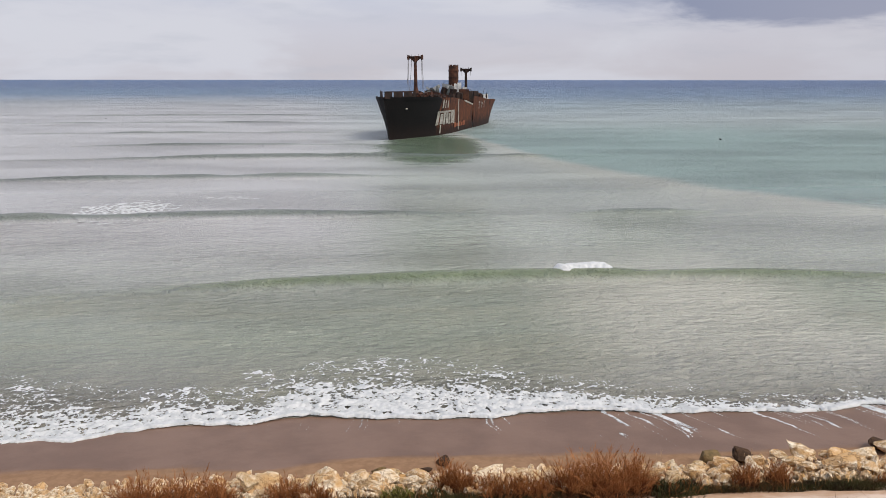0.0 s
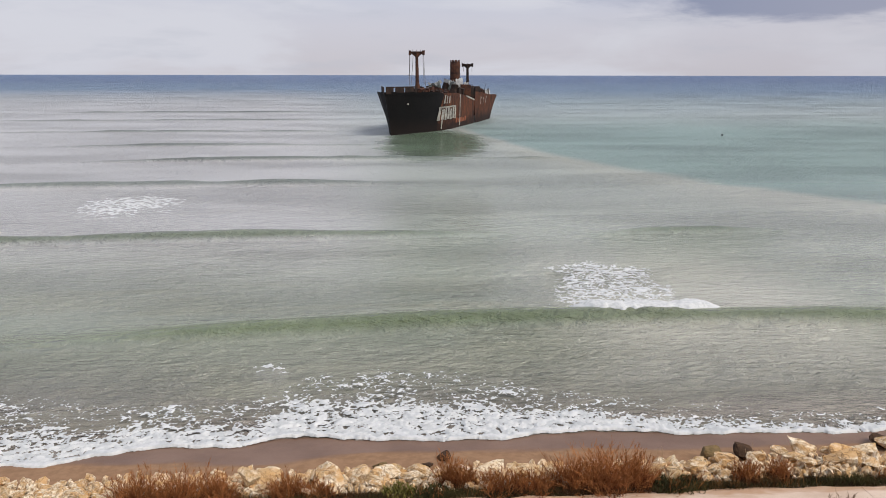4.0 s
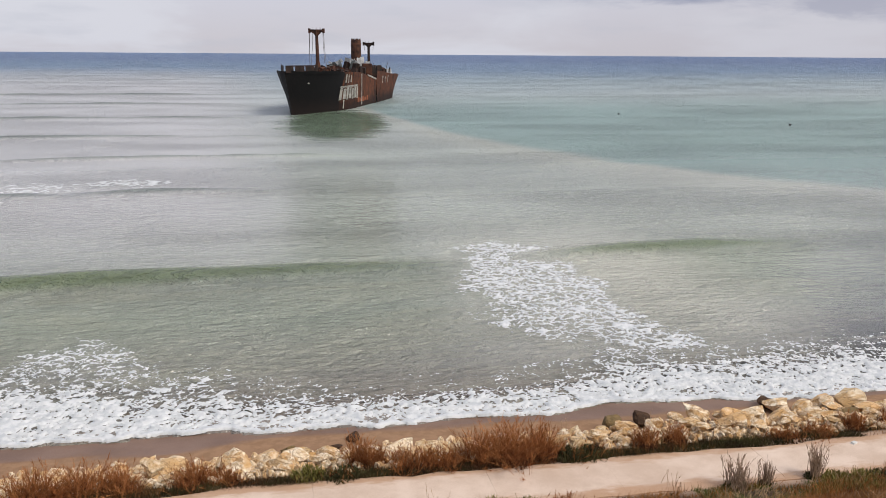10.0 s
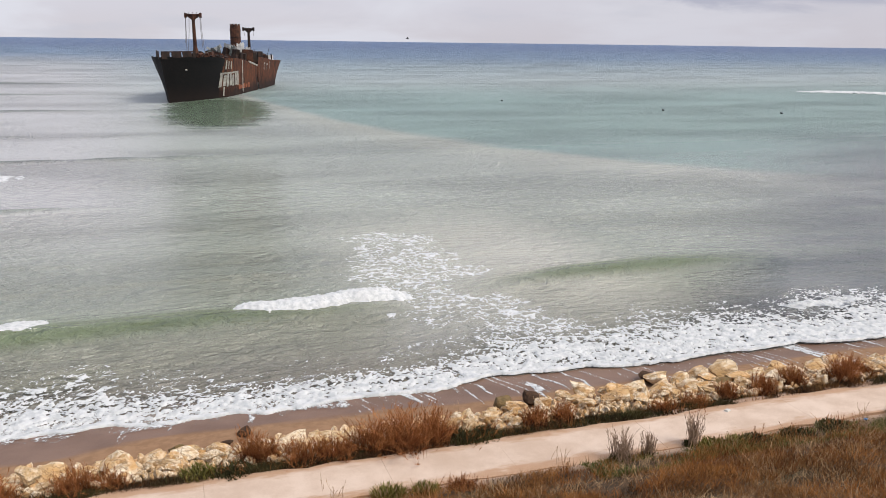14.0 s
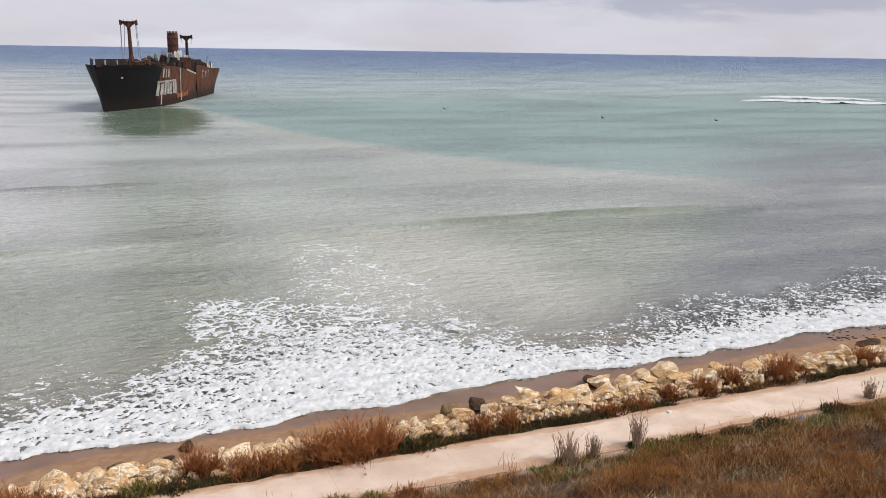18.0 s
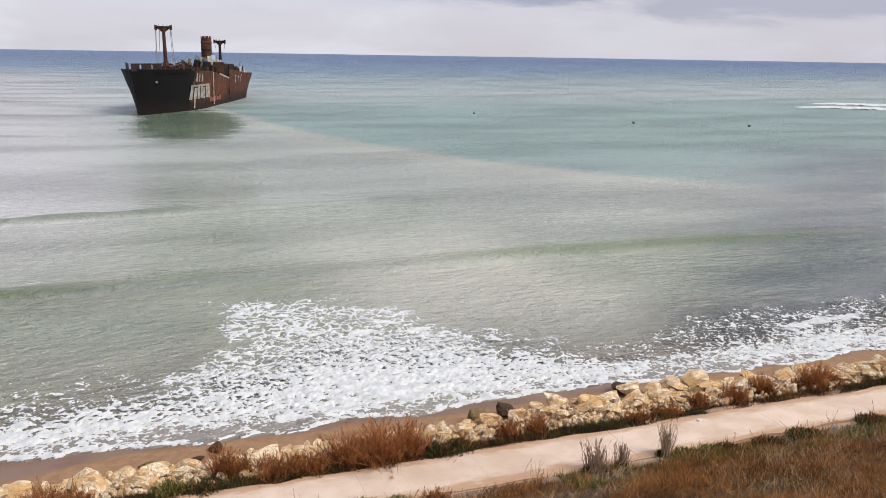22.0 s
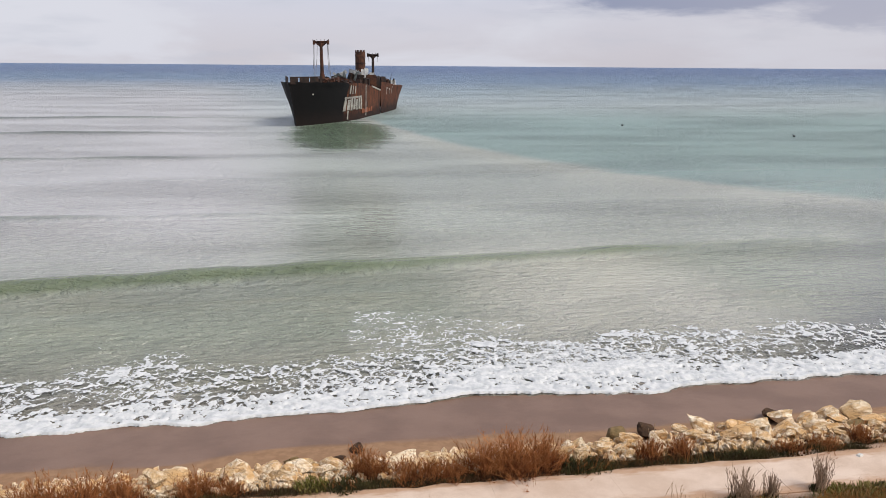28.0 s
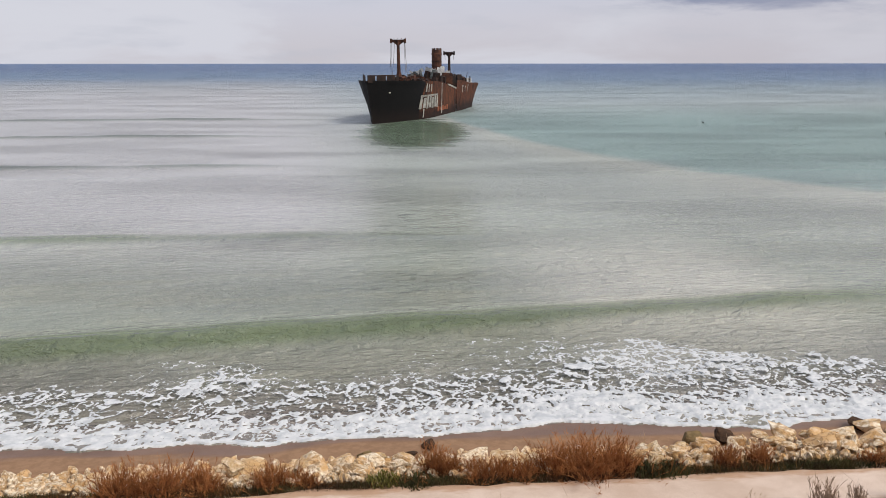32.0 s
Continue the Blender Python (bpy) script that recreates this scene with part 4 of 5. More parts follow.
RED, GREY = "dry reddish-brown bush of thin stems among boulders", "grey leafless bush over dark green leaves beside the path"
BUSHES = [(6.2, 0.75, "red", 1.75, 1.7, RED), (5.0, 0.8, "red", 1.45, 1.2, RED), (7.5, 0.9, "red", 1.3, 1.2, RED), (-11.2, 0.6, "red", 1.25, 1.5, RED), (-9.6, 0.7, "red", 1.2, 1.5, RED), (-8.3, 0.7, "red", 1.05, 1.2, RED),
          (-5.8, 0.75, "red", 1.0, 1.2, RED), (0.3, 1.5, "red", 1.15, 0.7, RED), (0.9, 1.3, "red", 0.9, 0.8, RED), (1.9, 0.8, "red", 0.8, 1.1, RED), (2.9, 0.7, "red", 0.85, 1.2, RED), (3.7, 0.6, "red", 0.7, 1.0, RED),
          (-4.6, 0.8, "red", 0.7, 1.0, RED), (-17.5, 0.5, "red", 0.8, 1.2, RED), (-20.0, 0.6, "red", 0.9, 1.4, RED), (11.9, 0.9, "red", 0.75, 0.9, RED), (13.2, 0.9, "red", 0.8, 0.8, RED), (18.0, 0.6, "red", 0.45, 1.3, RED), (19.6, 0.7, "red", 0.5, 1.3, RED), (21.4, 0.9, "red", 0.75, 0.7, RED),
          (23.4, 1.0, "red", 0.8, 1.1, RED), (25.6, 1.6, "red", 1.0, 1.0, RED), (28.2, 1.2, "red", 1.2, 1.3, RED), (29.6, 1.6, "red", 0.8, 1.0, RED), (34.0, 1.2, "red", 0.9, 1.2, RED), (37.0, 1.3, "red", 0.9, 1.3, RED), (40.0, 1.2, "red", 1.1, 1.6, RED),
          (9.2, 3.0, "sprig", 1.1, 0.5, "dark twiggy sprig among boulders"), (13.3, 3.6, "sprig", 1.1, 0.5, "dark twiggy sprig among boulders"), (14.4, 3.4, "sprig", 1.0, 0.5, "dark twiggy sprig among boulders"),
          (-1.6, 0.7, "yellow", 0.6, 1.1, "yellow-green weed clump against the boulders"), (-0.4, 0.5, "green", 0.5, 1.2, "dark green weed clump beside the path"), (8.6, 0.5, "green", 0.6, 1.2, "dark green weed clump beside the path"), (9.4, 0.5, "green", 0.55, 1.2, "dark green weed clump beside the path"),
          (13.7, -3.0, "grey", 1.25, 1.15, GREY), (14.9, -2.95, "grey", 1.0, 0.65, GREY), (17.05, -2.7, "grey", 1.4, 0.8, GREY), (30.2, -2.4, "grey", 1.1, 0.7, GREY), (25.5, -2.9, "sprig", 0.9, 0.8, "thin bare twigs at the edge of the path"), (11.5, -2.55, "sprig", 0.9, 0.9, "thin bare twigs at the edge of the path"),
          (18.6, -2.7, "sprig", 0.6, 0.6, "thin bare twigs at the edge of the path"), (2.7, -2.3, "sprig", 0.9, 0.9, "thin bare twigs at the edge of the path"), (4.6, -3.0, "yellow", 0.7, 1.0, "yellow-green weed clump at the edge of the path"), (5.9, -3.0, "yellow", 0.55, 0.8, "yellow-green weed clump at the edge of the path"),
          (7.2, -3.3, "red", 0.5, 0.9, "low dry brown weeds at the edge of the path"), (17.8, -3.3, "yellow", 0.4, 1.2, "bright green weed clump at the edge of the path"), (18.9, -3.5, "yellow", 0.4, 1.3, "bright green weed clump at the edge of the path"), (19.5, -3.6, "green", 0.5, 1.3, "dark green weed clump on the slope"), (21.5, -3.6, "green", 0.45, 1.3, "dark green weed clump on the slope"), (23.5, -3.4, "green", 0.5, 1.3, "dark green weed clump on the slope"), (27.5, -3.2, "green", 0.55, 1.3, "dark green weed clump on the slope")]
for i, (a, b, kind, tall, spread, label) in enumerate(BUSHES):
    bush(a, b, kind, tall, spread, 100 + 7 * i, label)


def grass(name, count, region, tall, mat, seed, label, lean=0.45, wide=0.012):
    """A field of single blades, thick in patches."""
    r = np.random.RandomState(seed)
    a0, a1, b0, b1 = region
    a, b = r.uniform(a0, a1, count * 2), r.uniform(b0, b1, count * 2)
    keep = (fbm(a * 0.5, b * 0.8, seed) + r.uniform(-0.08, 0.08, len(a))) > 0.49
    a, b = a[keep][:count], b[keep][:count]
    z = ground_z(a, b)
    k = len(a)
    ln = tall * r.uniform(0.35, 1.0, k) * (0.35 + 1.4 * fbm(a * 1.1, b * 1.1, seed + 2, 3))
    d = np.stack([r.normal(0, lean, k), r.normal(0, lean, k), np.ones(k)], 1)
    d /= np.linalg.norm(d, axis=1)[:, None]
    side = np.stack([r.normal(0, 1, k), r.normal(0, 1, k), np.zeros(k)], 1)
    side *= (wide / np.linalg.norm(side, axis=1))[:, None]
    p = np.stack([a, b, z - 0.02], 1)
    v = np.stack([p - side, p + side, p + d * ln[:, None]], 1).reshape(-1, 3)
    f = np.arange(3 * k).reshape(-1, 3)
    me = bpy.data.meshes.new(name)
    me.from_pydata(v.tolist(), [], f.tolist())
    me.materials.append(mat)
    ob = tagged(new(name, me), label, "grass", kind="stuff")
    ob.matrix_world = SHORE
    return ob


GRASS_RUST = grained("rust_grass", (0.13, 0.045, 0.014), (0.43, 0.18, 0.05), 0.5, 0.9, 4.0, 0.2, 0.01, 0.2)
GRASS_BRIGHT = grained("bright_green_weed", (0.06, 0.085, 0.018), (0.20, 0.23, 0.06), 0.5, 0.85, 4.0, 0.2, 0.01, 0.2)
GRASS_DARK = grained("dark_brown_grass", (0.035, 0.022, 0.012), (0.13, 0.075, 0.035), 0.5, 0.9, 4.0, 0.2, 0.01, 0.2)
grass("dry_grass", 90000, (0, 46, -13, -2.9), 0.42, GRASS_DRY, 3, "dry brown grass on the slope", 0.9, 0.009)
grass("rust_grass", 40000, (0, 46, -13, -3.4), 0.46, GRASS_RUST, 6, "rust-orange dry grass on the slope", 0.8)
grass("dark_grass", 50000, (0, 46, -14, -2.9), 0.26, GRASS_DARK, 10, "dark brown withered grass on the slope", 0.7)
grass("green_grass", 18000, (12, 44, -4.6, -2.8), 0.26, GRASS_GREEN, 5, "low green grass along the foot of the slope", 0.6)
grass("verge_dark_grass", 34000, (-24, 50, 0.05, 1.0), 0.27, GRASS_DARK, 12, "dark brown grass verge between path and boulders", 0.6, 0.014)
grass("verge_grass", 34000, (-24, 50, 0.05, 0.95), 0.30, LEAF, 8, "dark green grass verge between path and boulders", 0.5)
grass("verge_dry_grass", 9000, (-24, 50, 0.1, 1.2), 0.38, GRASS_DRY, 9, "dry brown grass verge between path and boulders", 0.5)

grass("straw", 16000, (0, 46, -13, -3.3), 0.75, STRAW, 14, "long bleached straw stalks on the slope", 1.1, 0.008)
grass("ground_cover", 26000, (14, 40, -4.4, -3.0), 0.16, GRASS_BRIGHT, 15, "low bright green weeds at the foot of the slope", 0.9, 0.02)

# dark weed cast up on the sand
g = Geo()
heaps = [(rng.uniform(38, 50), rng.gauss(7.0, 1.2)) for _ in range(18)]
for _ in range(90):
    ca, cb = rng.choice(heaps)
    aa, bb = rng.gauss(ca, 0.9), rng.gauss(cb, 0.25)
    s, h = rng.uniform(0.03, 0.10) + 0.12 * rng.random() ** 4, float(ground_z(np.array(aa), np.array(bb)))
    m = Matrix.Translation((aa, bb, h + 0.01)) @ Euler((0.03, rng.gauss(0, 0.1), rng.random() * 3)).to_matrix().to_4x4()
    g.box((-s, -s * 0.45, -0.02), (s, s * 0.45, 0.03), m, rng.uniform(0.4, 0.8))
tagged(new("seaweed", g.mesh("seaweed", STONE_DARK)), "dark scraps of weed on the wet sand", "seaweed", kind="stuff").matrix_world = SHORE

# litter
g = Geo().tube([(0, 0, 0.05), (0.16, 0.02, 0.05), (0.20, 0.025, 0.05), (0.26, 0.03, 0.05)], [0.045, 0.045, 0.02, 0.018], 8)
BLUE = grained("blue_plastic", (0.10, 0.25, 0.55), (0.20, 0.40, 0.75), 4.0, 0.4, 20.0, 0.1, 0.005)
ob = tagged(new("bottle", g.mesh("bottle", BLUE, True)), "blue plastic bottle lying in the grass", "bottle")
ob.matrix_world = SHORE @ pose(25.2, -3.3, float(ground_z(np.array(25.2), np.array(-3.3))) + 0.12, 0, 25, 70)
g = Geo().box((-0.14, -0.09, 0), (0.14, 0.09, 0.07), None, 0.8)
ob = tagged(new("litter", g.mesh("litter", WHITE_PLATE)), "crumpled white litter on the path", "litter")
ob.matrix_world = SHORE @ pose(20.4, -0.45, 1.53, 0, 0, 25)
# ---- moving water ----
moving = []          # (object, rows)


def place(a, b, z=0.0, rx=0.0, rz=0.0, ry=0.0):
    return SHORE @ pose(a, b, z, rx, ry, rz)


def swell(length, height, width, bow, seed, label):
    """A long unbroken swell crest, steeper on its landward face."""
    xs, ys = np.linspace(-length / 2, length / 2, int(length / 0.8)), np.linspace(-width - bow, width, 36 + int(4 * bow))

    def z(x, y):
        line = -bow * (x / (length / 2)) ** 2 + (fbm(x * 0.03 + 5, 0 * x, seed, 3) - 0.5) * 1.4
        d = (y - line)
        s = np.where(d < 0, d / (width * 0.22), d / (width * 0.46))
        ends = np.clip(1.25 - np.abs(x) / (length / 2) * 1.25, 0, 1) ** 0.6
        return height * (np.exp(-s * s) * np.clip(0.2 + 1.5 * fbm(x * 0.055, 0 * x + 3, seed + 2, 3), 0.3, 1.15) * ends) - 0.03
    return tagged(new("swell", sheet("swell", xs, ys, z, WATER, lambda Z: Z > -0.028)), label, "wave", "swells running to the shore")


# crest distance from the path edge by time, one row a swell
SWELLS = [
    ((12, 130, 0.85, 5.0, 11.0), [(0, 41.5, -.1), (2, 35.5, 0), (3, 31.5, 0), (6, 20.5, 0.05), (7, 17.0, -.1), (7.8, 14, -.8), (9, 11, -1.2), (32, 9.5, -1.2)]),
    ((-30, 86, 1.25, 5.5, 2.0), [(0, 76.5, -.15), (3, 64, -.15), (6, 53, -.1), (8, 45, 0), (10, 37.5, 0.05), (12, 30.7, .1), (14, 23.5, 0.05), (15.2, 18.5, -.15), (16, 15, -.8), (17.5, 11, -1.2), (32, 9.5, -1.2)]),
    ((31, 30, 0.75, 5.0, 1.0), [(0, 76.5, -.35), (3, 64, -.3), (6, 53, -.2), (8, 46, -.1), (10, 40, 0), (12, 33.5, 0), (14, 26.5, 0.0), (15.2, 20, -.3), (16.5, 15, -.9), (32, 11, -1.2)]),
    ((36, 70, 0.85, 6.0, 1.0), [(0, 115, -1.2), (13, 66, -1.0), (17, 50.5, -.3), (19, 45, -.1), (21, 39.8, 0), (23, 31.3, 0), (24, 27.5, 0), (25, 24.5, 0), (26.2, 18.5, -.15), (27, 15, -.8), (28.5, 11, -1.2), (32, 9.5, -1.2)]),
    ((-33, 90, 0.95, 6.0, 2.0), [(0, 117, 0), (3, 106, 0), (6, 94, 0), (9, 82.5, -.2), (13, 67, -.5), (17, 51.5, -.35), (19, 46, -.12), (21, 40.8, 0), (23, 32, 0), (24, 28, .05), (25, 25, .1), (26.2, 18.5, -.15), (27, 15, -.8), (28.5, 11, -1.2), (32, 9.5, -1.2)]),
    ((-18, 150, 1.05, 6.0, 2.0), [(0, 152, -.1), (6, 130, -.45), (9, 116, -.6), (13, 100, -.7), (19, 75, -.6), (25, 50, -.25), (28, 38.5, -.1), (30, 30.8, -.05), (32, 22.5, 0)]),
    ((-45, 110, 0.7, 7.0, 2.0), [(0, 185, 0), (9, 150, -.1), (19, 104, -.35), (25, 79, -.35), (28, 67, -.15), (30, 59, 0), (32, 52, 0)]),
    ((-60, 120, 0.7, 8.0, 2.0), [(0, 232, 0), (13, 183, 0), (25, 138, -.05), (28, 126, 0), (30, 117, 0), (32, 110, 0)]),
    ((-75, 150, 0.7, 9.0, 2.0), [(0, 290, 0), (32, 165, 0)]),
    ((-85, 170, 0.8, 10.0, 2.0), [(0, 350, 0), (32, 220, 0)]),
]
# turn of each crest against the shore, and the along-shore place at which its distance holds
TURNS = [(0.0, 8.0), (6.0, 2.0), (3.0, 31.0), (-1.0, 30.0), (9.0, 2.0), (8.0, -8.0), (3.0, -45.0), (3.0, -60.0), (3.0, -75.0), (3.0, -85.0)]
for i, ((a, length, height, width, bow), rows) in enumerate(SWELLS):
    ob = swell(length, height, width, bow, 3 + i, "long smooth green swell crest running to the shore")
    turn, ref = TURNS[i]
    moving.append((ob, []))
    for t, b, z in rows:
        rz = turn * (1.0 if b < 60 else 0.5 if b < 90 else 0.25)
        moving[-1][1].append((t, place(a, b - 0.8 - (ref - a) * math.tan(radians(rz)), min(z, 0.0), 0, rz)))


def cells(x, y, seed):
    """Second less first distance to scattered points: nil on the walls between cells."""
    gx, gy = LATTICES[seed % 12], LATTICES[(seed + 5) % 12]
    i, j = np.floor(x).astype(int), np.floor(y).astype(int)
    d1, d2 = np.full(x.shape, 9.0), np.full(x.shape, 9.0)
    for p in (-1, 0, 1):
        for q in (-1, 0, 1):
            u, v = (i + p) % 256, (j + q) % 256
            d = np.hypot(i + p + gx[u, v] - x, j + q + gy[u, v] - y)
            d2 = np.minimum(d2, np.maximum(d1, d))
            d1 = np.minimum(d1, d)
    return d2 - d1


def lace(x, y, seed, scale=1.0, mesh=(0.75, 1.25)):
    """Distance from the strands of a foam web: small on the strands."""
    wx = x + 1.9 * (fbm(x * 0.9 * scale, y * 0.9 * scale, seed + 4, 4, 0.62) - 0.5)
    wy = y + 1.7 * (fbm(x * 0.9 * scale + 40, y * 0.9 * scale, seed + 5, 4, 0.62) - 0.5)
    n1 = cells(wx * mesh[0] * scale, wy * mesh[1] * scale, seed) * 2.3
    n2 = cells(wx * mesh[0] * 2.0 * scale + 9, wy * mesh[1] * 1.9 * scale, seed + 2) * 1.7
    return np.minimum(n1 + 0.12 * n2, 0.34 + n2) + (fbm(x * 1.7, y * 2.4, seed + 7, 4, 0.6) - 0.5) * 0.60


def foam_sheet(name, xs, ys, density, seed, label, thick=0.045, scale=1.0, lift=None, mesh=(0.75, 1.25)):
    """Foam as a thin raised web: what stands above the water shows, and less of it as the piece sinks."""
    def z(x, y):
        f = density(x, y) + 0.3 * (fbm(x * 0.45, y * 0.75, seed + 9, 3) - 0.5) - lace(x, y, seed, scale, mesh)
        base = 0.0 if lift is None else lift(x, y)
        return np.where(f > -0.9, np.clip(f * 0.18, -0.16, thick) + base, -0.5)
    return tagged(new(name, sheet(name, xs, ys, z, FOAM_WEB, lambda Z: Z > -0.06)), label, "foam", "foam on the water", "stuff")


def ramp01(x, lo, hi):
    t = np.clip((x - lo) / (hi - lo), 0, 1)
    return t * t * (3 - 2 * t)


# swash: a wedge of thin water that runs up the beach, with its foam
FRONTS = {1: ([-36, -20, -14, -8, -3, 3, 8, 15, 22, 60], [-1.5, -1.3, -0.7, 0.5, 0.7, 0.6, 0.4, -0.5, 0.0, 0.0]),
          3: ([-36, -16, -7, -2, 3, 8, 14, 22, 60], [-0.4, -0.2, 0.5, 0.2, 0.0, 0.1, 0.1, -0.3, -0.3]),
          5: ([-36, -8, 0, 6, 11, 20, 30, 60], [0.3, 0.1, 0.0, 0.0, 0.2, 0.1, 0.2, 0.2]),
          7: ([-36, -15, -8, -3, 3, 9, 14, 22, 60], [0.0, 0.1, -0.3, -0.2, 0.3, 0.5, -0.4, 0.0, 0.0])}
# share of the reach that stays densely white behind the front, along the shore
DENSE_AT = {1: ([0], [0.42]), 3: ([-30, 11, 15, 26], [0.48, 0.48, 0.6, 0.5]), 5: ([-4, 0, 12, 20], [0.42, 0.7, 0.7, 0.42]), 7: ([5, 9, 18, 24], [0.3, 0.42, 0.42, 0.3])}
# how much trailing foam each swash has along the shore
TAILS = {1: ([-36, -8, -4, 6, 12, 60], [1.0, 1.0, 1.2, 1.0, 0.8, 0.7]), 3: ([-36, -9, -4, 8, 14, 60], [1.15, 1.15, 0.85, 0.85, 1.1, 1.1]),
         5: ([-36, -4, 1, 13, 20, 60], [1.0, 1.0, 1.25, 1.25, 1.0, 1.0]), 7: ([-36, 60], [1.55, 1.6])}
# how far seaward the trailing foam of each swash reaches
REACH = {1: ([-36, -18, -11, -2, 3, 7, 13, 19, 60], [11.0, 9.5, 8.0, 10.5, 9.0, 7.0, 5.5, 3.5, 3.0]), 3: ([-36, -14, -9, -3, 9, 16, 24, 60], [13.0, 13.0, 9.5, 7.0, 7.0, 10.5, 10.5, 9.5]),
         5: ([-36, -6, -1, 2, 12, 17, 26, 36, 60], [10.0, 10.5, 10.5, 14.0, 14.0, 11.5, 10.0, 11.0, 12.0]), 7: ([-36, -13, -2, 5, 10, 16, 28, 60], [9.0, 9.8, 10.8, 11.8, 11.0, 10.0, 10.7, 10.0])}


def scallop(x, seed):
    """Outline of the front of a swash: broad lobes with small cusps."""
    broad = (np.interp(x - 2, *FRONTS[seed]) + np.interp(x, *FRONTS[seed]) + np.interp(x + 2, *FRONTS[seed])) / 3
    return broad + (fbm(x * 0.30, 0 * x + 2, seed, 4, 0.55) - 0.5) * 1.9


SAND = lambda b: 0.0705 * (13.2 - b)


def swash(seed, depth, dense, label):
    xs, ys = np.arange(-32, 58, 0.085), np.arange(-2.2, depth, 0.08)

    def web(x, y):
        d = y - scallop(x, seed)
        u = d / (np.interp(x, *REACH[seed]) * (0.65 + 0.7 * fbm(x * 0.22, 0 * x + 5, seed + 2, 3)))
        k = np.interp(x, *DENSE_AT[seed])
        patchy = 0.55 + 0.9 * fbm(x * 0.14, y * 0.22, seed + 6, 3)
        tail = np.interp(x, *TAILS[seed]) * dense
        body = 0.57 * (1 - ramp01(u, 0.25 * k, 1.35 * k)) + 0.30 * tail * patchy * (1 - ramp01(u, 0.7, 1.05)) - 0.7 * ramp01(u, 0.85, 1.15)
        lip = 0.7 * ramp01(d, 0.0, 0.10) * (1 - ramp01(d, 0.18, 0.6))
        return np.where(d < 0, -2.0, body + lip)
    foam = foam_sheet("swash_foam", xs, ys, web, seed, "white lacy foam of a wave run up the beach", 0.14, 1.15, None, (1.35, 0.62) if seed == 7 else (1.55, 1.2))
    xf, yf = np.arange(-40, 66, 0.5), np.concatenate([np.arange(-2.3, 2.6, 0.12), np.arange(2.6, depth + 2, 0.6)])

    def film(x, y):
        d = y - scallop(x, seed)
        return np.where(d < 0, -0.12, np.minimum(0.0, -0.02 + 0.12 * d))
    water = tagged(new("swash_water", sheet("swash_water", xf, yf, film, WATER, lambda Z: Z > -0.11)), label, "wave", "waves on the beach")
    return foam, water


def run_up(seed, depth, dense, label, rows):
    """rows: seconds, front of the foam, how deep the foam web has sunk, how deep the water has sunk, and the turn of the front; then, where it differs, the extra tilt of the foam out to sea and along the shore."""
    foam, water = swash(seed, depth, dense, label)
    fr, wr = [], []
    for t, b, sink_f, sink_w, rz, *more in rows:
        z = max(SAND(b), 0.0) + 0.012
        tilt = -math.degrees(math.atan2(max(SAND(b), 0.0) - 0.01, depth + 1.5))
        fr.append((t, place(0, b, z - sink_f + 0.012, tilt - (more[0] if more else 0.0), rz, more[1] if len(more) > 1 else 0.0)))
        slack = abs(math.tan(radians(rz))) * (45 if rz < 0 else 24) * 0.0705 * min(max((13.4 - b) / 1.2, 0.0), 1.0)
        wr.append((t, place(0, b, z + 0.015 + slack - sink_w, -math.degrees(math.atan(0.0705)) * min(max((13.4 - b) / 1.2, 0.0), 1.0), rz)))
    moving.append((foam, fr)), moving.append((water, wr))


SWASH_TEXT = "thin sheet of turbid water running up the sand"
run_up(1, 11.5, 0.9, SWASH_TEXT, [(0, 10.8, 0, 0, 0, 0.35), (1, 9.5, 0, 0, 0, 0.2), (2, 8.3, 0.004, 0, 0.3), (3, 7.2, 0.01, 0, 0), (4.2, 7.2, 0.02, 0, 0), (5, 8.0, 0.03, .01, 0, 0, -.10), (6, 9.8, 0.038, 0.02, 0, 0, -.26), (7, 11.8, .09, .06, 0, 0, -.3), (8, 12.8, .6, .6, 0), (32, 12.8, .7, .7, 0)])
run_up(3, 15.0, 1.0, SWASH_TEXT, [(0, 16, .7, .7, 0), (5.6, 15.8, .6, .6, 0), (6.2, 14.6, .05, .05, 0), (6.6, 13.6, .01, .02, 0, .6), (7, 12.6, 0, 0, 0, 0.5), (8, 11.4, 0, 0, 2.0, 0.4), (9, 8.7, 0, 0, 1, 0.1), (10, 6.9, 0.004, 0, -1), (11, 6.3, 0.012, 0, -1.5), (12, 6.0, 0.02, 0, -2), (13, 6.4, .03, .005, -1, 0, -.10), (14, 7.8, .058, .01, 0, 0, -.28), (15.2, 10, .07, .04, 0, 0, -.3), (16.4, 12.5, .6, .6, 0), (32, 12.5, .7, .7, 0)])
run_up(5, 15.0, 1.05, SWASH_TEXT, [(0, 16, .7, .7, 0), (14.8, 15.8, .6, .6, 0), (15.4, 14.6, .05, .05, 0), (16, 13.0, .01, .02, 0, .4), (17, 9.3, 0, 0, 2.4, 0.3), (18, 6.8, 0.004, 0, 1), (19, 5.4, 0.010, 0, 0), (20, 5.0, .020, 0, -1), (21, 5.2, .036, 0, -1), (22, 6.5, .080, .005, -1), (23, 11.5, .092, .01, 1.2, .15), (24, 12.9, .088, .02, 2, .3), (25, 13.1, .088, .03, 1.5, .45), (26.2, 12.6, .11, .06, 0, .5), (27.2, 13, .5, .5, 0), (28, 13, .7, .7, 0), (32, 13, .7, .7, 0)])
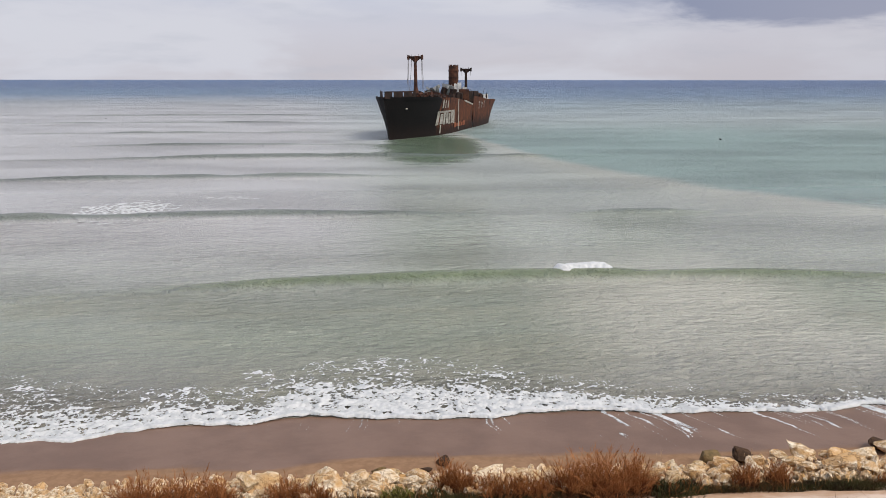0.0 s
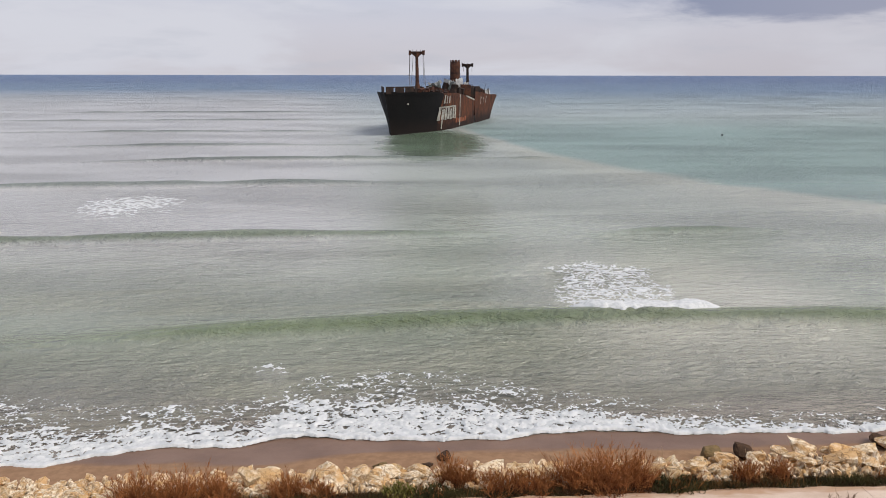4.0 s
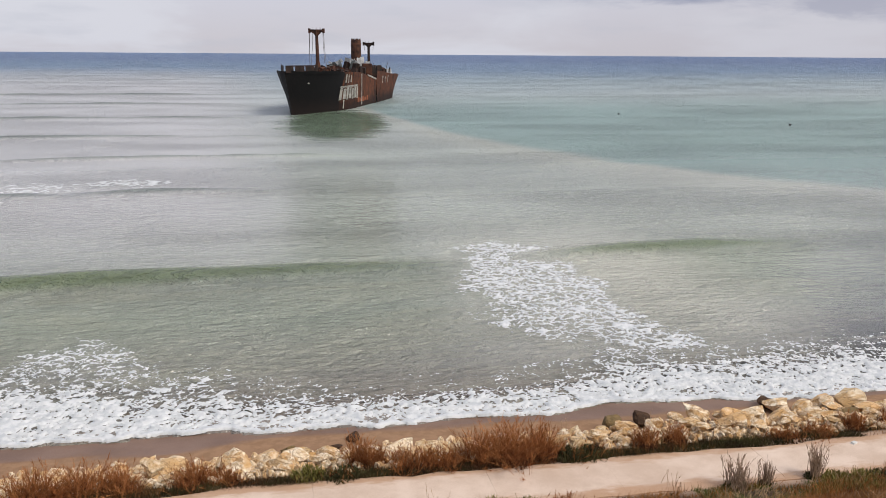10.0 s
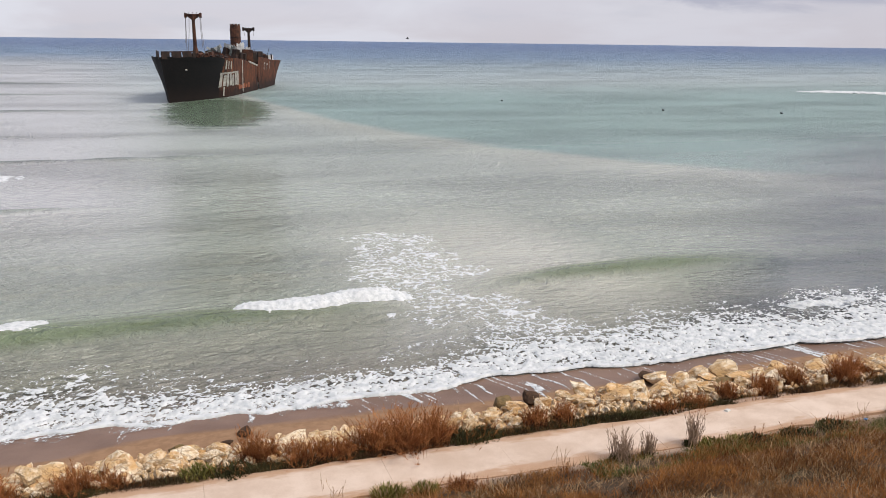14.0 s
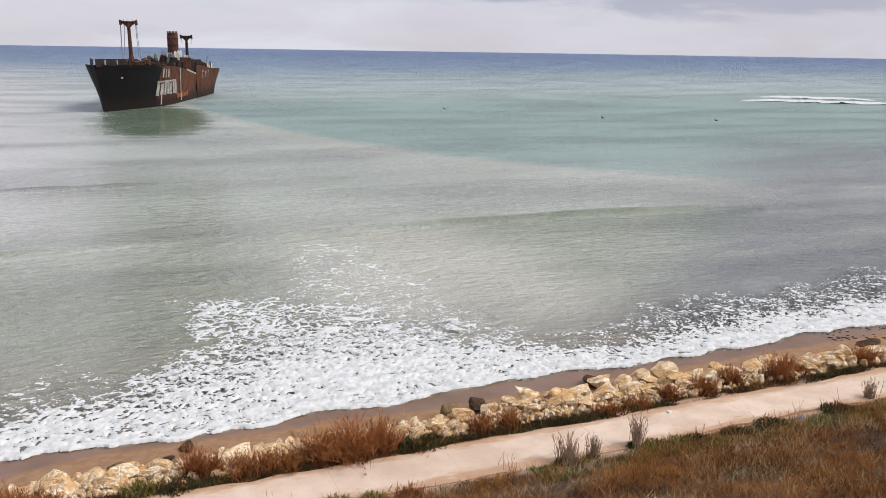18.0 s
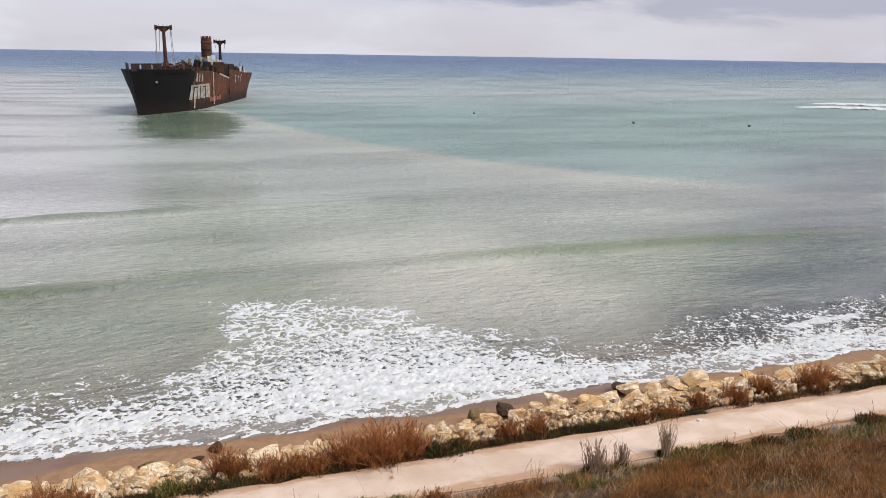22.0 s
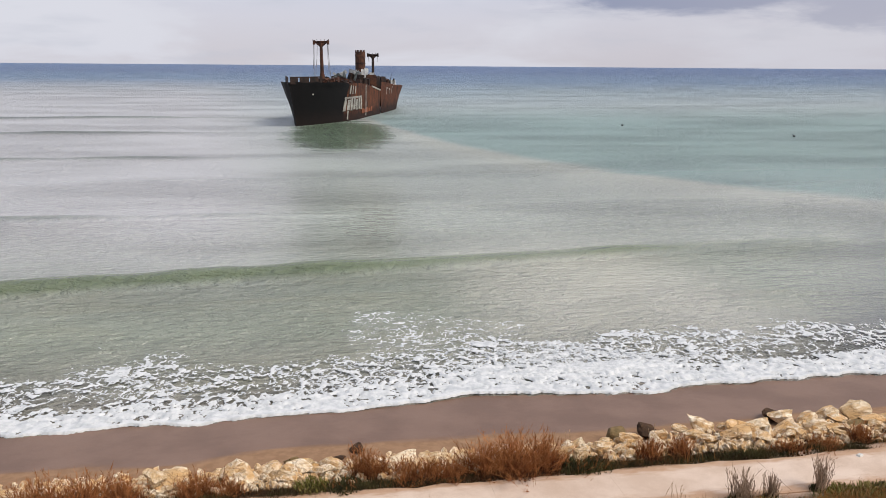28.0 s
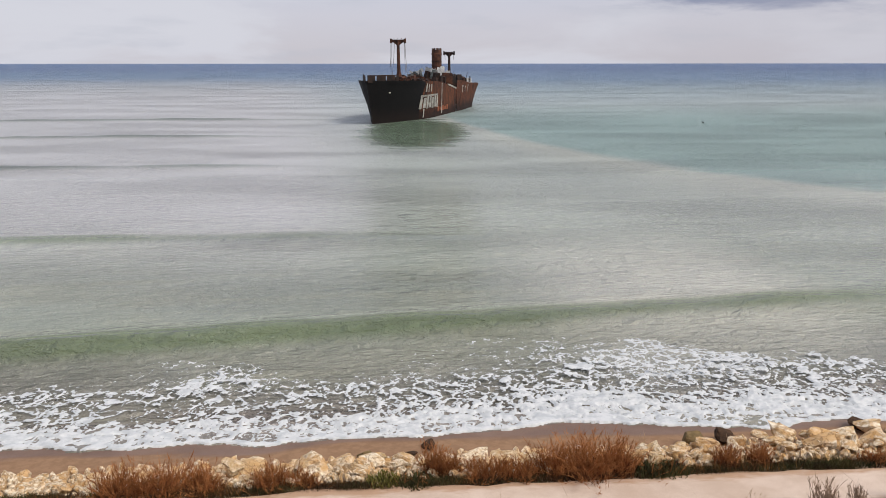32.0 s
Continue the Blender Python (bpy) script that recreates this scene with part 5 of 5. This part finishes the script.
run_up(7, 13.0, 1.0, SWASH_TEXT, [(0, 16, .7, .7, 0), (25.0, 15.8, .6, .6, 0), (25.8, 14.6, .05, .05, 0), (26.4, 13.0, .02, .02, 0, .4), (27.5, 11.4, 0, 0, 1, 0.4), (28, 10.4, 0, 0, 1, 0.3), (29, 7.5, 0.016, 0, 0), (30, 6.8, .034, 0, -.5), (31, 6.4, .050, 0, -.5), (32, 6.6, .066, 0, -.5)])


# drifting foam fields left behind by broken crests
def outlined(points, strength, seed, soft=2.2):
    """Foam that fills a ragged outline."""
    def d(x, y):
        inside, near = np.zeros(x.shape, bool), np.full(x.shape, 99.0)
        for (x0, y0), (x1, y1) in zip(points, points[1:] + points[:1]):
            t = np.clip(((x - x0) * (x1 - x0) + (y - y0) * (y1 - y0)) / ((x1 - x0) ** 2 + (y1 - y0) ** 2), 0, 1)
            near = np.minimum(near, np.hypot(x - x0 - t * (x1 - x0), y - y0 - t * (y1 - y0)))
            inside ^= ((y0 > y) != (y1 > y)) & (x < (x1 - x0) * (y - y0) / (y1 - y0 + 1e-9) + x0)
        depth = np.where(inside, near, -near) + (fbm(x * 0.4, y * 0.4, seed + 3, 4) - 0.5) * 5.0
        return strength * ramp01(depth, -0.8, soft) - 0.9 * (1 - ramp01(depth, -1.6, 0.2))
    return d


def foam_field(points, strength, seed, rows, scale=1.0, cell=0.08, mesh=(1.5, 1.25), soft=2.2, label="lacy white foam drifting on the water"):
    """points: outline of the field, along and out from its middle. rows: seconds, along and out of the middle, height, tilt."""
    xs, ys = [p[0] for p in points], [p[1] for p in points]
    foam = foam_sheet("foam_field", np.arange(min(xs) - 1.5, max(xs) + 1.5, cell), np.arange(min(ys) - 1.5, max(ys) + 1.5, cell), outlined(points, strength, seed, soft), seed, label, 0.10, scale, None, mesh)
    moving.append((foam, [(t, place(a, b, z, tilt)) for t, a, b, z, tilt in rows]))


def ring_of(ra, rb):
    return [(ra * math.cos(k * math.tau / 10), rb * math.sin(k * math.tau / 10)) for k in range(10)]


# field behind the crest that breaks first: its seaward end surfaces before the rest
foam_field([(-3.2, 14), (0.5, 15.5), (5, 12), (5.8, 2), (6.4, -9), (8.5, -17), (0.5, -15.5), (-5.5, -9), (-6, -1), (-5, 7)], 0.56, 2,
           [(0, 16, 30, -.4, .6), (1.2, 16, 30, -.25, .6), (2.2, 16, 30, -.15, .6), (3, 16, 30, -.075, .6), (4.5, 16, 30, -.04, .6), (6, 16, 30, .04, .48), (6.6, 16, 30, .03, .25), (7.2, 16, 30, .018, .04), (8, 16, 30, .012, 0),
            (10, 16, 29.8, .004, 0), (13, 15.7, 29.4, -.034, 0), (15, 15.4, 29, -.046, 0), (17, 15.2, 28.8, -.058, 0), (19, 15, 28.5, -.072, 0), (21, 15, 28, -.085, 0), (23, 15, 28, -.12, 0), (32, 15, 28, -.4, 0)])
# field left by the second break
foam_field([(-4, 9.5), (3.8, 8), (8, 3), (11, -3), (11, -9), (-10, -9), (-8, -4), (-5, -0.5), (-5.8, 3)], 0.58, 11,
           [(0, 6.5, 20, -.4, 0), (13.6, 6.5, 20, -.4, .3), (14.6, 6.5, 20, -.12, .5), (15.6, 6.5, 20, -.02, .4), (16.6, 6.5, 20, .02, .1), (17.5, 6.5, 20, .03, 0), (19, 6.5, 20, .012, 0), (21, 6.6, 20, -.004, 0), (23, 6.8, 20.5, -.030, 0),
            (25, 6.2, 20.6, -.040, 0), (27, 5.5, 20.5, -.058, 0), (29, 5, 20.5, -.068, 0), (32, 5, 20.5, -.085, 0)])
# field left by the last break
foam_field([(-5, 3.2), (-1.2, 5.0), (3.2, 3.8), (7.5, 0), (5.5, -4), (-5, -4)], 0.70, 14,
           [(0, 14.5, 15.2, -.4, 0), (25.6, 14.5, 17, -.3, 0), (26.6, 14.5, 16, -.02, .2), (27.5, 14.5, 15.4, .02, 0), (29, 14.6, 15.5, -.005, 0), (30, 14.7, 15.8, -.03, 0), (32, 15, 16.2, -.05, 0)])
# spray left where the near crest collapsed to the north
foam_field([(-5.5, -4), (-3.5, 2), (-1, 5), (2, 2), (5, -2), (5.5, -5)], 0.42, 21,
           [(0, -13.5, 19, -.4, 0), (5.4, -13.5, 19, -.3, .3), (6.4, -13.5, 19, -.02, .2), (7.5, -13.5, 19, .002, 0), (9, -13.5, 19, -.006, 0), (11, -13.5, 19, -.02, 0), (13, -13.5, 19, -.036, 0), (15, -13.5, 19, -.4, 0), (32, -13.5, 19, -.4, 0)])
foam_field([(-5.5, -4), (-3.5, 2), (-1, 4.5), (2, 2), (6, -1), (6.5, -5)], 0.30, 23,
           [(0, -12.5, 18, -.4, 0), (26.4, -12.5, 18, -.3, 0), (27.4, -12.5, 18, -.006, .1), (29, -12.5, 18, -.01, 0), (32, -12.5, 18, -.03, 0)])
# streaks over the dark weed bed to the south
foam_field([(-16, -2.5), (-10, 1.5), (0, 2.5), (16, 4.5), (18, -3), (0, -4)], 0.27, 25,
           [(0, 40, 14, -.4, 0), (7, 38, 14, -.3, 0), (9, 38, 14, -.012, 0), (13, 38, 14, -.004, 0), (16, 38, 14.5, -.01, 0), (19, 38, 14.2, 0, 0), (22, 38, 13.8, -.004, 0), (25, 38, 14, -.03, 0), (27, 38, 14, -.3, 0), (32, 38, 14, -.4, 0)], 1.0, 0.10, (1.2, 0.7))
# fields far out, to the north
foam_field(ring_of(9.0, 11.5), 0.62, 16, [(0, -35, 80, .04, 0), (3, -35, 81, .012, 0), (7, -34, 80, -.03, 0), (9, -34, 79, -.045, 0), (12, -34, 78, -.08, 0), (14, -34, 78, -.4, 0), (32, -34, 78, -.4, 0)], 1.0, 0.2, (1.0, 0.5), 6.0)
foam_field(ring_of(6.5, 4.0), 0.36, 18, [(0, -24, 92, .006, 0), (3, -24, 92, -.012, 0), (5, -24, 92, -.4, 0), (32, -24, 92, -.4, 0)], 0.6, 0.22)
foam_field(ring_of(8.5, 5.0), 0.62, 17, [(0, -23, 86, -.4, 0), (7.5, -22, 88, -.3, 0), (8.6, -22, 86, .035, 0), (11, -23, 84.5, .02, 0), (14, -24, 83, -.012, 0), (17, -25, 82, -.03, 0), (19, -25, 82, -.4, 0), (32, -25, 82, -.4, 0)], 1.0, 0.2, (1.0, 0.5), 4.0)
foam_field(ring_of(1.9, 1.7), 0.34, 19, [(0, -9.5, 18.5, .0, 0), (4, -9, 18.8, -.02, 0), (6, -9, 18.8, -.4, 0), (32, -9, 18.8, -.4, 0)])


# breaking lips: a tumbling front, and a frothy web trailing down the back of the crest
def breaker(length, height, depth, seed, rows, label="tumbling white crest of a breaking wave", smile=0.0, cell=0.11, thick=1.0):
    xs, ys = np.arange(-length / 2, length / 2, cell), np.arange(-1.6, depth * 1.5, cell)

    def z(x, y):
        u = np.clip(1 - np.abs(x) / (length / 2), 0, 1)
        taper = ramp01(u, 0.0, 0.48)
        line = (fbm(x * 0.45 / thick, 0 * x, seed, 5, 0.6) - 0.5) * (1.3 + 1.2 * (thick - 1)) + smile * (x / (length / 2)) ** 2
        d = y - line + 0.7 * (fbm(x * 1.8, y * 1.8, seed + 6, 4, 0.65) - 0.5) * ramp01(-(y - line), -1.5, 0.2)
        top = height * (0.08 + 0.92 * taper) * (0.85 + 0.3 * fbm(x * 0.8, 0 * x + 7, seed + 1, 3))
        lump = 0.7 * (fbm(x * 1.7, y * 1.7, seed + 2, 4, 0.62) - 0.5)
        reach = depth * (0.15 + 0.85 * taper) * (0.35 + 1.3 * fbm(x * 0.35, 0 * x + 3, seed + 4, 3))
        web = 1.45 - 1.6 * d / reach + 0.5 * (fbm(x * 0.5, y * 0.9, seed + 9, 3) - 0.5) - lace(x * 0.8, y * 1.1, seed, 1.2)
        back = top * np.exp(-(d / 4.0) ** 2) + np.clip(web * 0.22, -0.45, 0.07) + lump * 0.35 * np.exp(-np.abs(d))
        face = (top + lump * 0.7) * np.exp(-(d / (0.8 * thick)) ** 2) - 0.20 * ramp01(-d, 0.5, 1.3)
        return np.where(d < 0, face, np.maximum(back, -0.3)) - 0.5 * (1 - ramp01(u, 0.0, 0.12))
    foam = tagged(new("breaker", sheet("breaker", xs, ys, z, FOAM, lambda Z: Z > -0.12)), label, "wave", "breaking crests")
    moving.append((foam, [(t, place(a, b - 0.9, min(zz, 0.05), 0, rz)) for t, a, b, zz, rz in rows]))


SUNK = -2.4
breaker(7.0, 1.0, 2.2, 4, [(0, 15.2, 41.9, .05, 0), (1, 15.6, 38.2, .05, 2), (1.6, 16.0, 36.0, -.1, 2), (2.4, 16.4, 34, SUNK, 2), (32, 16.4, 20, SUNK, 2)])
breaker(13.0, 1.0, 2.6, 3, [(0, 15.9, 43.6, SUNK, 6), (0.6, 15.9, 41.0, -.9, 6), (1.3, 16, 37.6, -.1, 6), (2, 16.0, 34.0, .05, 3), (3, 16.0, 30.8, .05, 3), (4.5, 16.6, 26.2, .05, 1), (6, 15.9, 20.9, .05, 0), (6.6, 16.6, 18.4, -.1, 0), (7, 17.5, 16.6, -.4, 0), (7.8, 18.5, 14.5, -.75, 0), (9, 20, 13, SUNK, 0), (32, 20, 13, SUNK, 0)], smile=1.5)
breaker(8.4, 0.55, 1.7, 5, [(0, -14, 28, SUNK, 0), (4.0, -14, 26, SUNK, 0), (5.2, -13.6, 21.8, -.1, 0), (6, -13.5, 18.2, .05, 0), (6.5, -13.2, 16.4, -.1, 0), (7, -13, 14.6, -.38, 0), (7.6, -13, 13, -.9, 0), (8.2, -13, 12, SUNK, 0), (32, -13, 12, SUNK, 0)])
breaker(14.5, 0.72, 1.3, 7, [(0, 5, 36, SUNK, 0), (11, 5, 35, SUNK, 0), (12, 6.2, 32.0, -.35, 4), (13, 6.2, 27.2, .05, 8), (14, 6.6, 23.8, .05, 9), (15, 6.6, 20.0, .05, 5), (16, 6, 16.0, -.3, 0), (17, 6, 14, SUNK, 0), (32, 6, 14, SUNK, 0)], smile=0.6)
breaker(8.0, 0.85, 2.8, 9, [(0, -13.5, 32, SUNK, 0), (11.4, -13.5, 31, SUNK, 0), (12.4, -14.0, 28.0, -.3, 0), (13, -14, 25.0, .05, 0), (14, -12.0, 22.0, .05, 0), (15, -12, 19, .05, 0), (16, -11, 15.5, -.3, 0), (17, -10, 13, SUNK, 0), (32, -10, 13, SUNK, 0)])
breaker(12.0, 0.45, 1.6, 11, [(0, 15, 32, SUNK, 0), (24.2, 16, 29, SUNK, 0), (25.2, 17, 25.4, -.3, 0), (26, 16, 21.5, 0, 0), (26.8, 15.5, 17, -.15, 0), (27.5, 15.2, 15.4, -.12, 0), (28.2, 15, 14.2, -.2, 0), (28.7, 15, 13.3, -.6, 0), (29.3, 15, 12, SUNK, 0), (32, 15, 12, SUNK, 0)])
breaker(13.5, 0.75, 3.0, 13, [(0, -22, 112, SUNK, 0), (4.6, -20.5, 96, SUNK, 0), (5.5, -20.5, 91.5, -.05, 0), (6, -21.5, 90, .05, 0), (7, -21.5, 89, .05, 0), (8.5, -22, 85.5, .0, 0), (9.6, -22, 82, SUNK, 0), (32, -22, 80, SUNK, 0)])
breaker(8.0, 0.22, 0.7, 14, [(0, 40, 22, SUNK, 0), (12.8, 40, 20, SUNK, 0), (13.6, 40, 16.8, -.1, 3), (14.4, 40, 15.2, -.1, 3), (15.4, 39, 13, SUNK, 3), (32, 39, 12, SUNK, 3)])
breaker(10.0, 0.22, 0.7, 16, [(0, 38, 22, SUNK, 0), (18.6, 38.5, 17, SUNK, 0), (19.4, 38.5, 15.4, -.25, 0), (20.4, 38.8, 14.2, -.05, 2), (21.2, 39, 13.6, -.05, 2), (22.2, 40, 13, -.1, 2), (23.2, 40, 12, SUNK, 2), (32, 40, 12, SUNK, 2)])
# surf on the far shoal to the south
for k, (a, b, ln, hgt) in enumerate(((243, 203, 62, 0.75), (262, 226, 46, 0.65))):
    t0 = 10.5 + 2.2 * k
    breaker(ln, hgt, 7.0, 15 + k, [(0, a, b + 18, -3.2, -38), (t0, a, b + 12, -3.0, -38), (t0 + 3, a, b + 8, -.1, -38), (18, a, b, .05, -38), (24, a + 4, b - 10, -.1, -38), (27, a + 6, b - 14, -3.0, -38), (32, a + 6, b - 16, -3.2, -38)], "distant white surf on a shoal", cell=0.3, thick=2.5)


# white trails of the backwash: meandering ribbons of foam, thin at the shore end
def trails(seed, rows, a0, a1, tongues=()):
    """Meandering streaks that run down from the front of the foam towards the rocks, and a few broad tongues that fork."""
    def z(x, y):
        wander = 0.9 * (fbm(x * 0.35, y * 0.5, seed + 1, 3) - 0.5)
        lean = x + np.interp(x, [-10, 0, 8], [-0.5, 0.0, 0.3]) * y + wander
        grouped = ramp01(fbm(lean * 0.3, y * 0.05, seed + 7, 2), 0.46, 0.66)
        steep = np.interp(y, [-4, 0.5], [1.6, 0.8])
        main = 1 - np.abs(fbm(lean * 1.1, y * 0.06 + 3, seed, 2, 0.35) - 0.5) * 33 * steep - 0.5 * grouped
        fine = 0.85 - np.abs(fbm(lean * 2.2, y * 0.07 + 9, seed + 2, 2, 0.35) - 0.5) * 21 * steep - 0.4 * grouped
        ridge = np.maximum(main, fine) - np.interp(x, [0, 11], [0.7, 0.0])
        veil = 0.9 * (fbm(lean * 2.6, y * 0.45, seed + 5, 5, 0.6) - 0.52)
        fall = np.interp(x, [0, 11, 26], [3.0, 5.0, 6.0]) * (0.45 + 1.1 * fbm(lean * 1.5, 0 * x + 8, seed + 4, 2))
        f = 0.55 * np.maximum(ridge, -0.6) + veil + 0.10 - 0.6 * ramp01(-y / fall, 0.35, 1.0) - 0.5 * ramp01(y, 0.6, 1.2)
        for c, wide, reach in tongues:
            bend = 0.5 * (fbm(0 * x + c, y * 0.6, seed + 6, 3) - 0.5) * ramp01(-y, 0.0, 1.5) * 2.5
            fork = 0.14 * np.clip(-y - 1.8, 0, 9)
            off = np.minimum(np.abs(x - c - bend - fork), np.abs(x - c - bend + 0.8 * fork))
            f = np.maximum(f, 0.75 - 0.7 * off / (wide * np.interp(y, [-reach, -1.2, 0.4], [0.12, 0.4, 1.4])) + 0.6 * veil - 1.2 * ramp01(-y, reach * 0.8, reach) - 0.8 * ramp01(y, 0.6, 1.2))
        return np.clip(f * 0.085, -0.16, 0.030)
    foam = tagged(new("backwash_trails", sheet("backwash_trails", np.arange(a0, a1, 0.07), np.arange(-5.0, 1.2, 0.09), z, FOAM_WEB, lambda Z: Z > -0.03)), "thin white foam trails of the backwash on wet sand", "foam", "foam on the water", "stuff")
    tilt = -math.degrees(math.atan(0.0705))
    moving.append((foam, [(t, place(0, b, SAND(b) + zz, tilt)) for t, b, zz in rows]))


trails(3, [(0, 11.2, -0.006), (1, 10.4, -.006), (1.8, 9.6, -.1), (4.4, 8.0, -.1), (5.2, 8.6, -.004), (6, 10.4, -.003), (7, 11.8, -.004), (8, 11.2, -.006), (9, 10.0, -.1), (32, 10, -.1)], -12, 34)
trails(6, [(0, 8, -.1), (12.4, 6.6, -.1), (13.2, 7.4, .002), (14.2, 8.8, .002), (15.0, 9.8, -.006), (15.8, 10.4, -.1), (32, 10, -.1)], -8, 54)
trails(8, [(0, 8, -.1), (21.6, 7.0, -.1), (22.3, 8.4, .002), (23, 11.6, .006), (24, 12.3, .006), (25, 12.6, .006), (25.8, 12.2, -.004), (26.6, 11.6, -.1), (32, 10, -.1)], -8, 54, ((-1.5, 0.38, 4.6), (0.1, 0.26, 3.6), (2.9, 0.2, 2.4), (7.3, 0.55, 3.4)))

# specks of spent foam that slide back with the thin film
def speckle(seed, rows, a0, a1, depth):
    def z(x, y):
        streak = fbm((x + 0.9 * y) * 0.35, (y - 0.5 * x) * 1.1, seed, 4, 0.6)
        curl = 1 - np.abs(fbm((x + 0.6 * y) * 0.22, (y - 0.35 * x) * 0.5, seed + 3, 2) - 0.5) * 26
        edge = np.minimum(np.minimum(x - a0, a1 - x) / 3.0, np.minimum(y + 0.5, depth - y) / 0.8) + (fbm(x * 0.6, y * 0.6, seed + 2, 3) - 0.5)
        return np.clip((streak - 0.52) * 0.09 + 0.012 * np.clip(curl, 0, 1) + 0.007 * ramp01(y, 0.5, depth), -0.05, 0.02) - 0.06 * (1 - ramp01(edge, 0.0, 1.0))
    foam = tagged(new("foam_specks", sheet("foam_specks", np.arange(a0, a1, 0.09), np.arange(-0.5, depth, 0.09), z, FOAM_WEB, lambda Z: Z > -0.025)), "scattered white specks of spent foam on wet sand", "foam", "foam on the water", "stuff")
    moving.append((foam, [(t, place(0, b, SAND(b) + zz, -math.degrees(math.atan(0.0705)))) for t, b, zz in rows]))


speckle(4, [(0, 9, -.2), (4.6, 7.4, -.2), (5.2, 7.6, .035), (6, 8.2, .04), (7, 9.6, .04), (8, 11, .0), (8.6, 11, -.3), (32, 11, -.3)], -26, 8, 5.5)
speckle(9, [(0, 9, -.2), (12.0, 6.2, -.2), (12.8, 6.2, .035), (14, 7.0, .04), (15, 8.4, .04), (16, 10, .0), (16.6, 11, -.3), (32, 11, -.3)], -24, 7, 5.5)
speckle(12, [(0, 9, -.2), (20.8, 6.2, -.2), (22, 7.0, .03), (23, 8.4, .03), (24, 9.6, .03), (25, 10.2, .03), (26.6, 11, -.3), (32, 11, -.3)], -18, 40, 3.5)

# the sea sheet itself drifts to the shore
moving.append((sea, [(0, place(0, 12, 0)), (16, place(0, 3, 0)), (32, place(0, -6, 0))]))
# ---- birds ----
FEATHER = grained("dark_feathers", (0.02, 0.02, 0.022), (0.07, 0.07, 0.075), 4.0, 0.8, 20.0, 0.1, 0.005)


def bird(size, label, name="bird"):
    ob = tagged(new(name), label, "bird")
    part("body", Geo().tube([(0, 0.42 * size, 0), (0, 0.25 * size, 0.02), (0, 0, 0.03), (0, -0.3 * size, 0), (0, -0.5 * size, 0)], [0.02 * size, 0.08 * size, 0.11 * size, 0.07 * size, 0.03 * size], 8), FEATHER, ob, "", True)
    for side in (-1, 1):
        v = [(0, 0.14 * size, 0), (0, -0.14 * size, 0), (side * 0.5 * size, 0.05 * size, 0.16 * size), (side * 0.5 * size, -0.2 * size, 0.16 * size), (side * 1.0 * size, -0.12 * size, 0.08 * size)]
        low = [(x, y, z - 0.015 * size) for x, y, z in v]
        w = Geo().add(v + low, [(0, 1, 3, 2), (2, 3, 4), (7, 8, 6, 5), (9, 8, 7), (0, 2, 7, 5), (2, 4, 9, 7), (1, 6, 8, 3), (3, 8, 9, 4)])
        wing = part("wing", w, FEATHER, ob)
        moving.append((wing, [(t * 0.25, pose(0, 0, 0.04 * size, 0, side * (22 if t % 2 else -18), 0)) for t in range(129)]))
    return ob


gull = bird(0.24, "small dark seabird flying with spread wings")
moving.append((gull, [(t, pose(x, y, z, 0, 0, 75)) for t, x, y, z in ((0, 162, 7, 31), (12, 31.9, 42.4, 19.3), (13, 21.07, 45.34, 18.31), (13.5, 15.5, 47.4, 17.6), (14, 10.3, 48.8, 17.0), (14.5, 4.9, 49.8, 16.8), (16, -11, 54, 16.6), (20, -52, 70, 17), (32, -160, 110, 20))]))
skimmer = bird(0.55, "dark seabird flying low over the sea")
moving.append((skimmer, [(t, pose(x, y, 1.2, 0, 0, -82)) for t, x, y in ((0, -129, 322), (12, 33, 334), (17, 97, 337), (21, 156, 349), (24, 198, 355), (25, 211, 357), (32, 306, 370))]))
for x, y, z in ((76.6, 231.0, 0.16), (108.0, 194.5, 0.16), (134.5, 183.0, 0.16)):
    ob = tagged(new("floating_bird"), "dark seabird resting on the water", "bird", "birds on the water")
    ob.matrix_world = pose(x, y, z, 0, 0, 40)
    part("body", Geo().tube([(0, 0.34, 0.05), (0, 0.2, 0.0), (0, -0.1, 0), (0, -0.36, 0.08)], [0.06, 0.2, 0.22, 0.05], 8), FEATHER, ob, "", True)
    part("head", Geo().tube([(0, 0.24, 0.12), (0, 0.3, 0.34), (0, 0.4, 0.36)], [0.06, 0.08, 0.03], 6), FEATHER, ob, "", True)


def motions():
    for ob, rows in moving:
        walk(ob, rows)


motions()
